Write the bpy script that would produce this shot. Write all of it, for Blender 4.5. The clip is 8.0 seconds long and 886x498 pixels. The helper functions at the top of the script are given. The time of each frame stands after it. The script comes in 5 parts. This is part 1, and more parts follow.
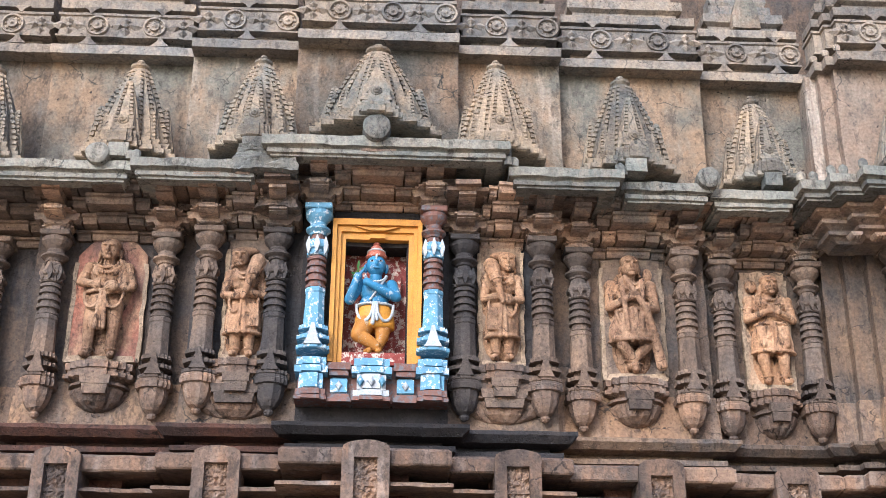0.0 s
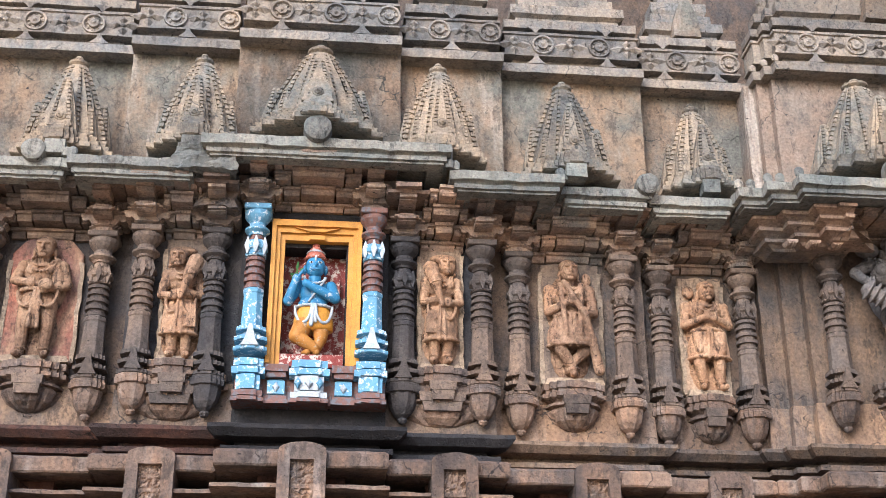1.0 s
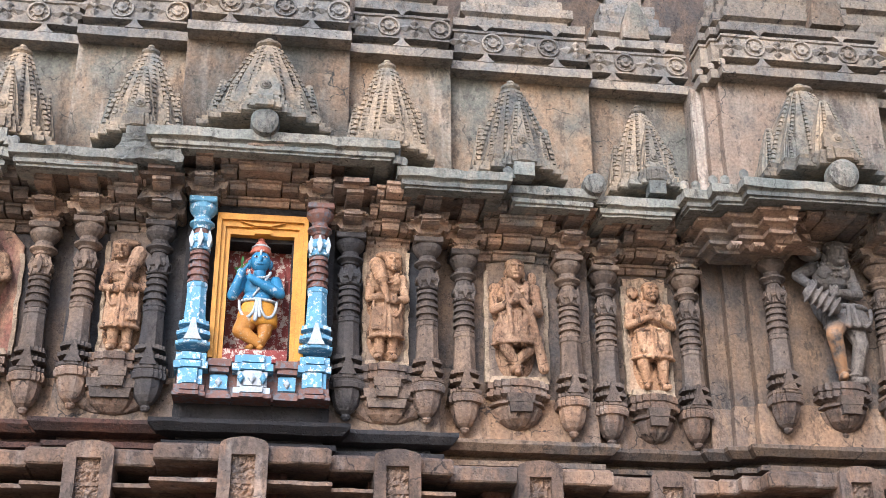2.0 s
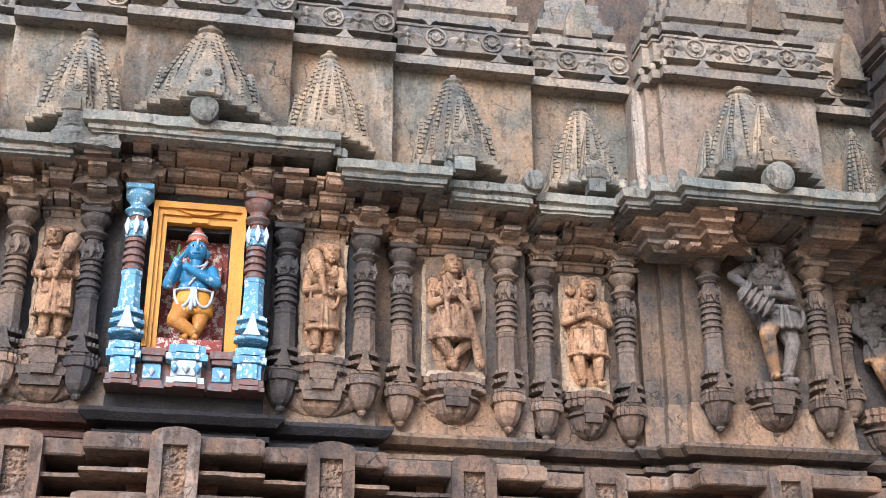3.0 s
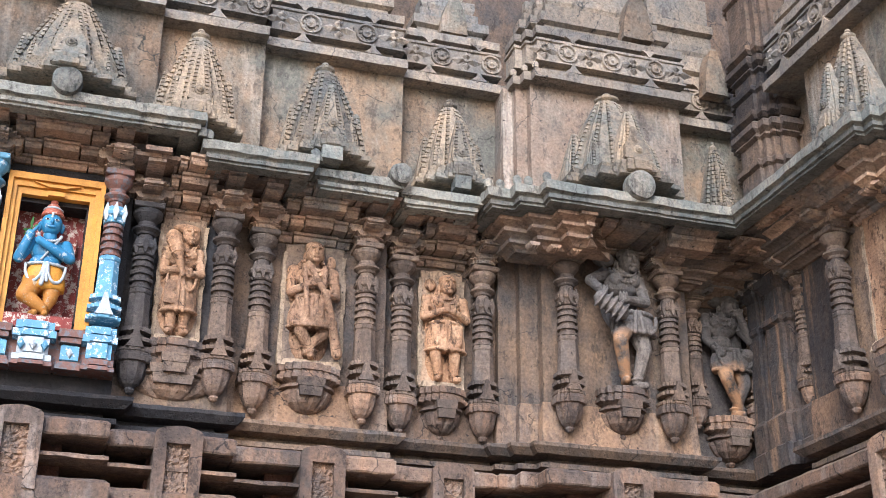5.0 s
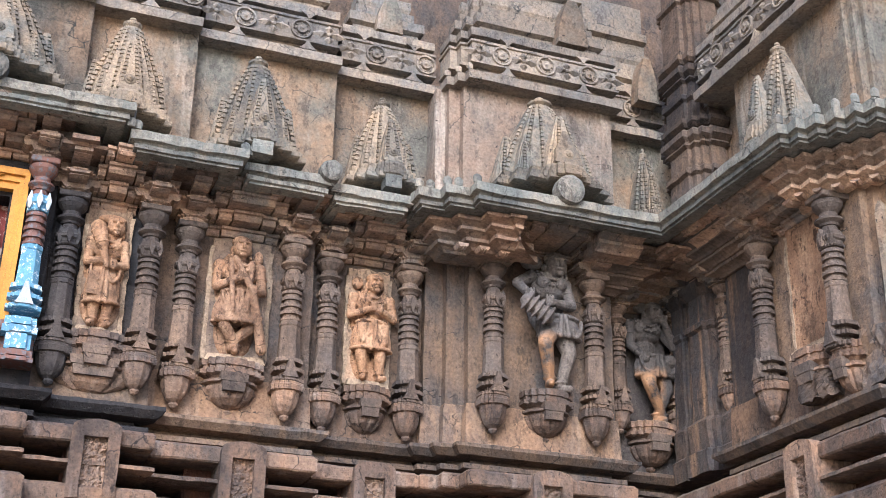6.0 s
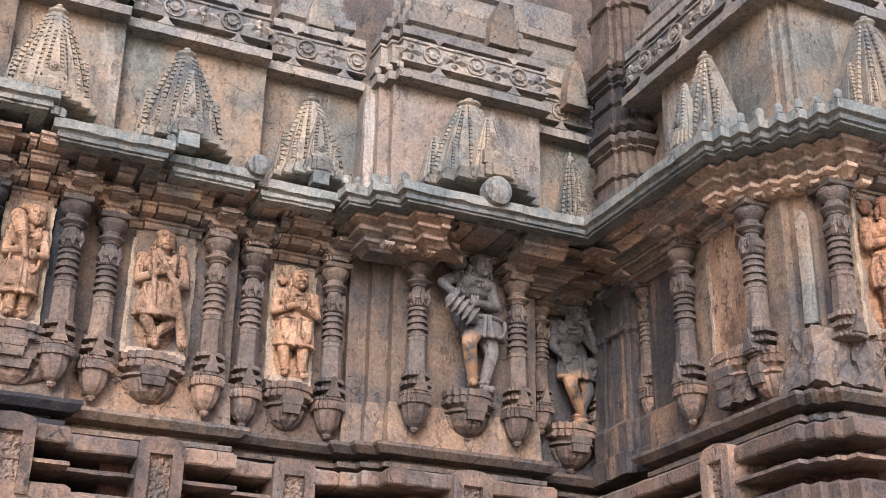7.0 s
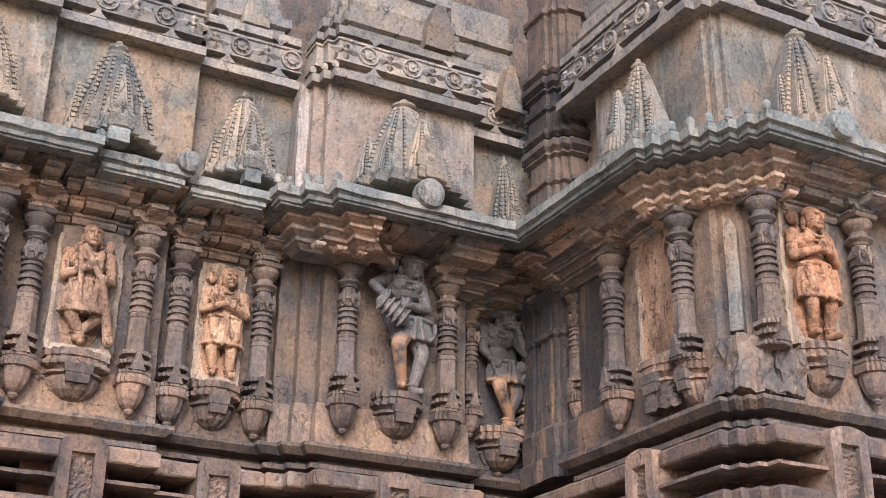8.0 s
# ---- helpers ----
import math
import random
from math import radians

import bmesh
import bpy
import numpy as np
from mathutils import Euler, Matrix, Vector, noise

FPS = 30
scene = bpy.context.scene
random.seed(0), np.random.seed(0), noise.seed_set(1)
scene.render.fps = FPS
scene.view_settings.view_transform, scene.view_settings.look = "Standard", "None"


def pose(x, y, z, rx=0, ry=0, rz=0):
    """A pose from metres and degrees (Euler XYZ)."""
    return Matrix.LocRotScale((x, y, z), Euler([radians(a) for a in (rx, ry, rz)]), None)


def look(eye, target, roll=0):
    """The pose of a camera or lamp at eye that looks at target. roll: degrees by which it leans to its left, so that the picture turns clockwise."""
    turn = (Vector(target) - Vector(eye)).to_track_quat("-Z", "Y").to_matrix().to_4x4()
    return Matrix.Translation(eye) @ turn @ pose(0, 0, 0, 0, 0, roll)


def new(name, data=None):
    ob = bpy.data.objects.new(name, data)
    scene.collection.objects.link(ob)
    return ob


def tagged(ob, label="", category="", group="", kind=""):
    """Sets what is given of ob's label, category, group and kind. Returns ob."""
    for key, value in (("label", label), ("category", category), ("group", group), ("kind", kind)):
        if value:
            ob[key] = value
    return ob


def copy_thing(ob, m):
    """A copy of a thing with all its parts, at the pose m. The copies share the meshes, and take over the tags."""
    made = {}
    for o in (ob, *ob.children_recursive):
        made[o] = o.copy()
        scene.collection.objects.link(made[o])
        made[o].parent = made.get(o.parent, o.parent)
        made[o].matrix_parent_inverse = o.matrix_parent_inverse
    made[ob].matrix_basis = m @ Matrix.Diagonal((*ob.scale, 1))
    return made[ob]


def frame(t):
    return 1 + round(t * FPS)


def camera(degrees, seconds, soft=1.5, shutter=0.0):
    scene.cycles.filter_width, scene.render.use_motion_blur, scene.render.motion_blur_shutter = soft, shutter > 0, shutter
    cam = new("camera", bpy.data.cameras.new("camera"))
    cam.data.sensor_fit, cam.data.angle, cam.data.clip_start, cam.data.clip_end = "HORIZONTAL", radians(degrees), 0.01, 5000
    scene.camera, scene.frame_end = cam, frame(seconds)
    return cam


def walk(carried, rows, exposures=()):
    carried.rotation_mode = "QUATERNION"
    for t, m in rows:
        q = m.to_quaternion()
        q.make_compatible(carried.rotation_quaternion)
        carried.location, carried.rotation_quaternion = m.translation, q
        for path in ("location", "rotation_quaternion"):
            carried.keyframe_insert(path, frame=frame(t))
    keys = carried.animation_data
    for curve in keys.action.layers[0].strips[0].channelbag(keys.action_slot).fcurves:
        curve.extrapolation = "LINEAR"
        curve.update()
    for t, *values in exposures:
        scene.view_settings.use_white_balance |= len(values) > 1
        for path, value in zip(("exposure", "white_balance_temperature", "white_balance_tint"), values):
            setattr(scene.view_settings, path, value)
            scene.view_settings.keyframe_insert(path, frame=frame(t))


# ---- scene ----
# The eye drifts a hand's width while it pans to the right; the facade runs along x, its outside faces -y.
cam = camera(37.9, 8.0, soft=0.5)
PATH = [
    (0, (-0.000, -0.001, 1.601), (0.0863, 1.8271, 2.4080), 0.38),
    (0.5, (0.008, 0.008, 1.602), (0.1391, 1.8314, 2.4124), 0.19),
    (1, (0.015, 0.015, 1.592), (0.1907, 1.8335, 2.4062), -0.03),
    (1.5, (0.019, 0.031, 1.577), (0.2344, 1.8437, 2.3948), -0.14),
    (3, (0.032, 0.066, 1.568), (0.3817, 1.8611, 2.3773), -0.16),
    (3.5, (0.037, 0.073, 1.569), (0.4353, 1.8600, 2.3740), -0.00),
    (4, (0.050, 0.067, 1.574), (0.4968, 1.8452, 2.3735), 0.18),
    (4.5, (0.055, 0.064, 1.581), (0.5553, 1.8289, 2.3774), 0.30),
    (6, (0.105, 0.045, 1.593), (0.7508, 1.7628, 2.3873), 0.95),
    (6.5, (0.110, 0.048, 1.597), (0.8121, 1.7446, 2.3908), 0.95),
    (7, (0.118, 0.047, 1.599), (0.8678, 1.7229, 2.3929), 0.98),
    (7.5, (0.130, 0.039, 1.607), (0.9251, 1.6942, 2.4005), 0.95),
    (8, (0.151, 0.040, 1.602), (0.9888, 1.6709, 2.4000), 0.88),
]
walk(cam, [(t, look(eye, target, roll)) for t, eye, target, roll in PATH], [(0, 0.92, 5250, 14), (4, 0.98, 5150, 13), (8, 0.98, 5200, 17)])

# ---- light: hazy daylight from behind the eye ----
SUN_EL, SUN_AZ = 27.0, 207.0  # degrees; azimuth clockwise from +y
world = bpy.data.worlds.new("sky")
scene.world = world
world.use_nodes = True
wn = world.node_tree
sky = wn.nodes.new("ShaderNodeTexSky")
sky.sky_type, sky.sun_disc = "NISHITA", False
sky.sun_elevation, sky.sun_rotation = radians(SUN_EL), radians(SUN_AZ)
sky.dust_density = 4.0
wn.links.new(sky.outputs[0], wn.nodes["Background"].inputs[0])
wn.nodes["Background"].inputs[1].default_value = 0.15
sun = new("sun", bpy.data.lights.new("sun", "SUN"))
sun.data.energy, sun.data.angle, sun.data.color = 1.4, radians(28), (1.0, 0.94, 0.85)
way = Vector((math.sin(radians(SUN_AZ)) * math.cos(radians(SUN_EL)), math.cos(radians(SUN_AZ)) * math.cos(radians(SUN_EL)), math.sin(radians(SUN_EL))))
sun.matrix_world = look(way * 30, (0, 0, 0))


# ---- materials ----
def mix(nt, fac, a, b, kind="MIX"):
    n = nt.nodes.new("ShaderNodeMix")
    n.data_type, n.blend_type = "RGBA", kind
    for socket, value in ((n.inputs[0], fac), (n.inputs[6], a), (n.inputs[7], b)):
        if isinstance(value, (int, float)):
            socket.default_value = value
        elif isinstance(value, tuple):
            socket.default_value = (*value, 1) if len(value) == 3 else value
        else:
            nt.links.new(value, socket)
    return n.outputs[2]


def ramp(nt, value, low, high):
    n = nt.nodes.new("ShaderNodeMapRange")
    n.inputs[1].default_value, n.inputs[2].default_value = low, high
    nt.links.new(value, n.inputs[0])
    return n.outputs[0]


def noise_of(nt, where, scale, detail=5.0, rough=0.6, stretch=(1, 1, 1)):
    m = nt.nodes.new("ShaderNodeMapping")
    m.inputs["Scale"].default_value = stretch
    nt.links.new(where, m.inputs[0])
    n = nt.nodes.new("ShaderNodeTexNoise")
    n.inputs["Scale"].default_value, n.inputs["Detail"].default_value, n.inputs["Roughness"].default_value = scale, detail, rough
    nt.links.new(m.outputs[0], n.inputs["Vector"])
    return n.outputs[0]


def begun(name, roughness=0.85):
    m = bpy.data.materials.new(name)
    m.use_nodes = True
    nt = m.node_tree
    bsdf = nt.nodes["Principled BSDF"]
    bsdf.inputs["Roughness"].default_value = roughness
    bsdf.inputs["Specular IOR Level"].default_value = 0.3
    pos = nt.nodes.new("ShaderNodeNewGeometry").outputs["Position"]
    return m, nt, bsdf, pos


def relief(nt, bsdf, pos, depth=0.006, fine=70.0, strength=0.7):
    a = noise_of(nt, pos, fine, 6, 0.65)
    b = noise_of(nt, pos, 14, 4, 0.6)
    v = nt.nodes.new("ShaderNodeTexVoronoi")
    v.inputs["Scale"].default_value = 45
    nt.links.new(pos, v.inputs["Vector"])
    pit = ramp(nt, v.outputs["Distance"], 0.0, 0.35)
    h = mix(nt, 0.5, a, b)
    h = mix(nt, 0.25, h, pit)
    bump = nt.nodes.new("ShaderNodeBump")
    bump.inputs["Strength"].default_value, bump.inputs["Distance"].default_value = strength, depth
    nt.links.new(h, bump.inputs["Height"])
    nt.links.new(bump.outputs[0], bsdf.inputs["Normal"])


def stone(name, main, second, stain, patch=0.5, streak=0.0, streak_colour=(0.45, 0.42, 0.38), depth=0.006, dirt=(0.03, 0.025, 0.022), dirty=0.5):
    """Weathered stone: two colours in large clouds, stains, dark pitted dirt and, if asked, pale runs of water."""
    m, nt, bsdf, pos = begun(name)
    rnd = nt.nodes.new("ShaderNodeObjectInfo").outputs["Random"]
    big = ramp(nt, noise_of(nt, pos, 1.5, 7, 0.62), 0.40, 0.60)
    mid = ramp(nt, noise_of(nt, pos, 8.0, 7, 0.7, (1, 1, 0.45)), 0.47, 0.72)
    fine = ramp(nt, noise_of(nt, pos, 42.0, 7, 0.75), 0.34, 0.66)
    c = mix(nt, big, main, second)
    s = nt.nodes.new("ShaderNodeMath")
    s.operation = "MULTIPLY"
    nt.links.new(mid, s.inputs[0])
    s.inputs[1].default_value = patch
    c = mix(nt, s.outputs[0], c, stain)
    if streak:
        run = ramp(nt, noise_of(nt, pos, 7.0, 4, 0.6, (1, 1, 0.12)), 0.55, 0.72)
        k = nt.nodes.new("ShaderNodeMath")
        k.operation = "MULTIPLY"
        nt.links.new(run, k.inputs[0])
        k.inputs[1].default_value = streak
        c = mix(nt, k.outputs[0], c, streak_colour)
    grime = ramp(nt, noise_of(nt, pos, 11.0, 9, 0.8, (1, 1, 0.5)), 0.53, 0.60)
    g = nt.nodes.new("ShaderNodeMath")
    g.operation = "MULTIPLY"
    nt.links.new(grime, g.inputs[0])
    g.inputs[1].default_value = dirty
    c = mix(nt, g.outputs[0], c, dirt)
    soot = ramp(nt, noise_of(nt, pos, 2.4, 8, 0.68, (1, 1, 0.7)), 0.53, 0.68)
    so = nt.nodes.new("ShaderNodeMath")
    so.operation = "MULTIPLY"
    nt.links.new(soot, so.inputs[0])
    so.inputs[1].default_value = dirty
    c = mix(nt, so.outputs[0], c, tuple(0.42 * v for v in second))
    warp = nt.nodes.new("ShaderNodeTexNoise")
    warp.inputs["Scale"].default_value, warp.inputs["Detail"].default_value = 5.0, 4.0
    nt.links.new(pos, warp.inputs["Vector"])
    bent = mix(nt, 0.22, pos, warp.outputs["Color"])
    crack = nt.nodes.new("ShaderNodeTexVoronoi")
    crack.feature = "DISTANCE_TO_EDGE"
    crack.inputs["Scale"].default_value = 3.4
    nt.links.new(bent, crack.inputs["Vector"])
    line = ramp(nt, crack.outputs["Distance"], 0.014, 0.002)
    here = ramp(nt, noise_of(nt, pos, 3.7, 3, 0.5), 0.5, 0.6)
    cf = nt.nodes.new("ShaderNodeMath")
    cf.operation = "MULTIPLY"
    nt.links.new(line, cf.inputs[0])
    nt.links.new(here, cf.inputs[1])
    c = mix(nt, cf.outputs[0], c, tuple(0.4 * v for v in second))
    hole = nt.nodes.new("ShaderNodeTexVoronoi")
    hole.inputs["Scale"].default_value = 13.0
    nt.links.new(bent, hole.inputs["Vector"])
    c = mix(nt, ramp(nt, hole.outputs["Distance"], 0.095, 0.06), c, dirt)
    grain = mix(nt, fine, (0.62, 0.62, 0.63), (1.28, 1.27, 1.25))
    c = mix(nt, 1.0, c, grain, "MULTIPLY")
    one = mix(nt, rnd, (0.68, 0.68, 0.69), (1.30, 1.27, 1.22))
    c = mix(nt, 1.0, c, one, "MULTIPLY")
    nt.links.new(c, bsdf.inputs["Base Color"])
    relief(nt, bsdf, pos, depth * 2.4, 38.0, strength=1.0)
    return m


def paint(name, colour, under, worn=0.45, roughness=0.6):
    """Old thick paint with chips that show what is under it."""
    m, nt, bsdf, pos = begun(name, roughness)
    chip = ramp(nt, noise_of(nt, pos, 26.0, 7, 0.72), 0.62 - 0.2 * worn, 0.68 - 0.2 * worn)
    tone = ramp(nt, noise_of(nt, pos, 7.0, 4, 0.6), 0.3, 0.75)
    dark = tuple(0.62 * v for v in colour)
    c = mix(nt, tone, dark, colour)
    c = mix(nt, chip, c, under)
    fine = ramp(nt, noise_of(nt, pos, 80.0, 4, 0.6), 0.3, 0.7)
    c = mix(nt, 1.0, c, mix(nt, fine, (0.8, 0.8, 0.8), (1.1, 1.1, 1.1)), "MULTIPLY")
    nt.links.new(c, bsdf.inputs["Base Color"])
    relief(nt, bsdf, pos, 0.003, 50, 0.5)
    return m


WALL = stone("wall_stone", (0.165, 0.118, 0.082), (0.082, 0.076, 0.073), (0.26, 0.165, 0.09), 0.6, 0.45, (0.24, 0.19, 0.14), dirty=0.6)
# Darker copy of WALL: shadow beside the columns is put into its colour.
WALL_SHADED = stone("shaded_wall_stone", (0.115, 0.084, 0.062), (0.055, 0.052, 0.052), (0.19, 0.125, 0.075), 0.6, 0.4, (0.2, 0.16, 0.12), dirty=0.6)
# Shade of the recess is put into the base colour; the runs are stains.
STREAKED_SHADE = stone("streaked_shade_stone", (0.075, 0.062, 0.054), (0.042, 0.042, 0.046), (0.13, 0.085, 0.055), 0.6, 0.9, (0.30, 0.19, 0.105), dirty=0.6)
DADO = stone("dado_stone", (0.215, 0.137, 0.085), (0.115, 0.09, 0.073), (0.34, 0.22, 0.125), 0.6, 0.2, dirty=0.6)
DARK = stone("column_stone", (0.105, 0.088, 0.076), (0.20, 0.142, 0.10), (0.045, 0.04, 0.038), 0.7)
# Soot beside the shrine; on wall_9 the dark colour stands in for shade.
SOOT_SHADE = stone("sooty_and_shade_stone", (0.042, 0.043, 0.047), (0.078, 0.066, 0.058), (0.024, 0.025, 0.029), 0.6)
CORBEL = stone("soffit_stone", (0.33, 0.22, 0.15), (0.16, 0.15, 0.138), (0.42, 0.30, 0.19), 0.7)
# Paler copy of CORBEL: bounce light from the ground put into the colour.
CORBEL_LIT = stone("lit_soffit_stone", (0.44, 0.315, 0.22), (0.28, 0.235, 0.19), (0.50, 0.37, 0.26), 0.7)
EAVE = stone("eave_stone", (0.225, 0.225, 0.195), (0.135, 0.148, 0.138), (0.32, 0.265, 0.195), 0.6, dirty=0.6)
SPIRE = stone("spire_stone", (0.26, 0.21, 0.15), (0.145, 0.148, 0.132), (0.37, 0.265, 0.155), 0.55)
UPPER = stone("upper_wall_stone", (0.25, 0.175, 0.112), (0.125, 0.124, 0.106), (0.215, 0.208, 0.175), 0.75, 0.6, (0.40, 0.355, 0.295), dirty=0.5)
RUNS = stone("lime_streaked_stone", (0.24, 0.18, 0.135), (0.15, 0.14, 0.125), (0.3, 0.26, 0.21), 0.6, 0.9, (0.52, 0.48, 0.42), dirty=0.5)
CORNICE = stone("cornice_stone", (0.265, 0.225, 0.175), (0.165, 0.165, 0.157), (0.37, 0.28, 0.19), 0.6)
PLINTH = stone("plinth_stone", (0.20, 0.138, 0.098), (0.098, 0.079, 0.068), (0.33, 0.19, 0.105), 0.6, 0.3, dirty=0.6)
# Red-brown stone, made darker to paint in the shadow of slots and gaps.
RED_STONE_SHADED = stone("red_shaded_plinth_stone", (0.115, 0.055, 0.038), (0.055, 0.036, 0.03), (0.19, 0.08, 0.045), 0.6)
FIGURE = stone("figure_stone", (0.40, 0.235, 0.13), (0.26, 0.16, 0.10), (0.58, 0.41, 0.26), 0.75, dirt=(0.07, 0.042, 0.028), dirty=0.95, depth=0.008)
FIGURE_RED = stone("red_ochre_figure_stone", (0.40, 0.20, 0.10), (0.28, 0.15, 0.085), (0.55, 0.38, 0.22), 0.6, dirt=(0.07, 0.042, 0.028), dirty=0.9, depth=0.008)


def ochre_limbs(name, main, second, stain):
    """Dark stone with an ochre wash left on one leg."""
    m = stone(name, main, second, stain, 0.4)
    nt = m.node_tree
    bsdf = nt.nodes["Principled BSDF"]
    where = nt.nodes.new("ShaderNodeTexCoord").outputs["Object"]
    sep = nt.nodes.new("ShaderNodeSeparateXYZ")
    nt.links.new(where, sep.inputs[0])
    low = ramp(nt, sep.outputs[2], 0.43, 0.33)
    side = ramp(nt, sep.outputs[0], 0.085, 0.03)
    k = nt.nodes.new("ShaderNodeMath")
    k.operation = "MULTIPLY"
    nt.links.new(low, k.inputs[0])
    nt.links.new(side, k.inputs[1])
    k2 = nt.nodes.new("ShaderNodeMath")
    k2.operation = "MULTIPLY"
    nt.links.new(k.outputs[0], k2.inputs[0])
    nt.links.new(ramp(nt, noise_of(nt, where, 11, 6, 0.65), 0.36, 0.56), k2.inputs[1])
    was = bsdf.inputs["Base Color"].links[0].from_socket
    nt.links.new(mix(nt, k2.outputs[0], was, (0.34, 0.195, 0.10)), bsdf.inputs["Base Color"])
    return m


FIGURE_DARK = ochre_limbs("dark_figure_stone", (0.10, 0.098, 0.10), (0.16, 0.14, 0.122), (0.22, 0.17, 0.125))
# Darker copy of FIGURE_DARK with the recess's shade in its colour.
FIGURE_SHADE = ochre_limbs("recess_shade_figure_stone", (0.045, 0.046, 0.05), (0.07, 0.066, 0.064), (0.11, 0.085, 0.065))
PANEL = stone("panel_stone", (0.31, 0.22, 0.148), (0.15, 0.12, 0.10), (0.44, 0.33, 0.22), 0.6, dirty=0.7)
PALE = stone("pale_plaster", (0.37, 0.285, 0.195), (0.25, 0.19, 0.13), (0.47, 0.385, 0.29), 0.6, dirty=0.6)
RED_PANEL = stone("red_panel_stone", (0.36, 0.14, 0.085), (0.18, 0.11, 0.09), (0.46, 0.32, 0.19), 0.7, dirty=0.5)
YELLOW = paint("yellow_paint", (0.62, 0.285, 0.03), (0.5, 0.27, 0.05), 0.1, 0.5)
BLUE = paint("pale_blue_paint", (0.155, 0.36, 0.52), (0.60, 0.66, 0.69), 0.42)
RUST = paint("red_oxide_paint", (0.20, 0.10, 0.075), (0.13, 0.13, 0.14), 0.55)
WHITE = paint("white_paint", (0.50, 0.53, 0.54), (0.3, 0.42, 0.5), 0.3)
RED = paint("dark_red_paint", (0.25, 0.04, 0.028), (0.56, 0.45, 0.37), 0.5)
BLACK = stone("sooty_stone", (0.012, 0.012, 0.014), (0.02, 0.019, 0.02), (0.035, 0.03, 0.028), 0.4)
GROUND = stone("paving_stone", (0.52, 0.41, 0.28), (0.44, 0.35, 0.25), (0.55, 0.44, 0.31), 0.5, dirty=0.15)


SKIN_BLUE = paint("blue_figure_paint", (0.055, 0.24, 0.44), (0.42, 0.47, 0.5), 0.22, 0.45)
OCHRE = paint("faded_ochre_paint", (0.46, 0.20, 0.035), (0.38, 0.30, 0.2), 0.25, 0.55)
CAP_RED = paint("red_cap_paint", (0.42, 0.13, 0.08), (0.6, 0.5, 0.42), 0.25, 0.5)

# ---- building blocks ----
EYE = 1.6  # heights below are above the eye unless they say otherwise


def part(name, bm, material, parent=None, label="", rough=0.0, bevel=0.0):
    """Links a bmesh as one mesh object under a thing or a part."""
    if bevel:
        bmesh.ops.bevel(bm, geom=bm.edges[:], offset=bevel, segments=1, affect="EDGES", clamp_overlap=True)
    if rough:
        for _ in range(7):  # points along the edges, so that they can be worn
            far = [g for g in bm.edges if g.calc_length() > 0.1]
            if not far or len(bm.verts) > 6000:
                break
            bmesh.ops.subdivide_edges(bm, edges=far, cuts=1)
        for v in bm.verts:
            v.co += rough * noise.noise_vector(v.co * 9.0) + 0.8 * rough * noise.noise_vector(v.co * 26.0)
    bmesh.ops.triangulate(bm, faces=[f for f in bm.faces if len(f.verts) > 4])
    bmesh.ops.recalc_face_normals(bm, faces=bm.faces[:])
    data = bpy.data.meshes.new(name)
    bm.to_mesh(data)
    bm.free()
    data.materials.append(material)
    ob = new(name, data)
    if parent:
        ob.parent = parent
    if label:
        ob["label"] = label
    return ob


def thing(name, m, label, category, group="", kind=""):
    ob = new(name)
    ob.empty_display_size = 0.1
    ob.matrix_basis = m
    return tagged(ob, label, category, group, kind)


def box(bm, x0, x1, y0, y1, z0, z1, top=1.0):
    """A box; top narrows its upper face."""
    cx, cy = (x0 + x1) / 2, (y0 + y1) / 2
    vs = []
    for z, k in ((z0, 1.0), (z1, top)):
        for x, y in ((x0, y0), (x1, y0), (x1, y1), (x0, y1)):
            vs.append(bm.verts.new((cx + (x - cx) * k, cy + (y - cy) * k, z)))
    for f in ((0, 3, 2, 1), (4, 5, 6, 7), (0, 1, 5, 4), (1, 2, 6, 5), (2, 3, 7, 6), (3, 0, 4, 7)):
        bm.faces.new([vs[i] for i in f])


def loft(bm, rings):
    """Closed skin over rings of equal count, capped at both ends."""
    made = [[bm.verts.new(p) for p in ring] for ring in rings]
    n = len(made[0])
    for a, b in zip(made, made[1:]):
        for i in range(n):
            bm.faces.new((a[i], a[(i + 1) % n], b[(i + 1) % n], b[i]))
    bm.faces.new(made[0][::-1])
    bm.faces.new(made[-1])


def lathe(bm, profile, sides=12, cx=0.0, cy=0.0, turn=None, deep=1.0):
    """Turned body from (radius, height) pairs."""
    turn = math.pi / sides if turn is None else turn
    k = 1 / math.cos(math.pi / sides)
    loft(bm, [[(cx + r * k * math.sin(turn + 2 * math.pi * i / sides), cy - deep * r * k * math.cos(turn + 2 * math.pi * i / sides), z) for i in range(sides)] for r, z in profile])


def offset_line(line, o):
    """The plan line moved outward (to the right of its way) by o, with mitred corners."""
    out = []
    for i, p in enumerate(line):
        ns = []
        for a, b in ((i - 1, i), (i, i + 1)):
            if 0 <= a and b < len(line):
                d = Vector(line[b]) - Vector(line[a])
                d.normalize()
                ns.append(Vector((d.y, -d.x)))
        n = ns[0] if len(ns) == 1 else (ns[0] + ns[1]) / max(0.3, 1 + ns[0].dot(ns[1]))
        out.append((p[0] + o * n.x, p[1] + o * n.y))
    return out


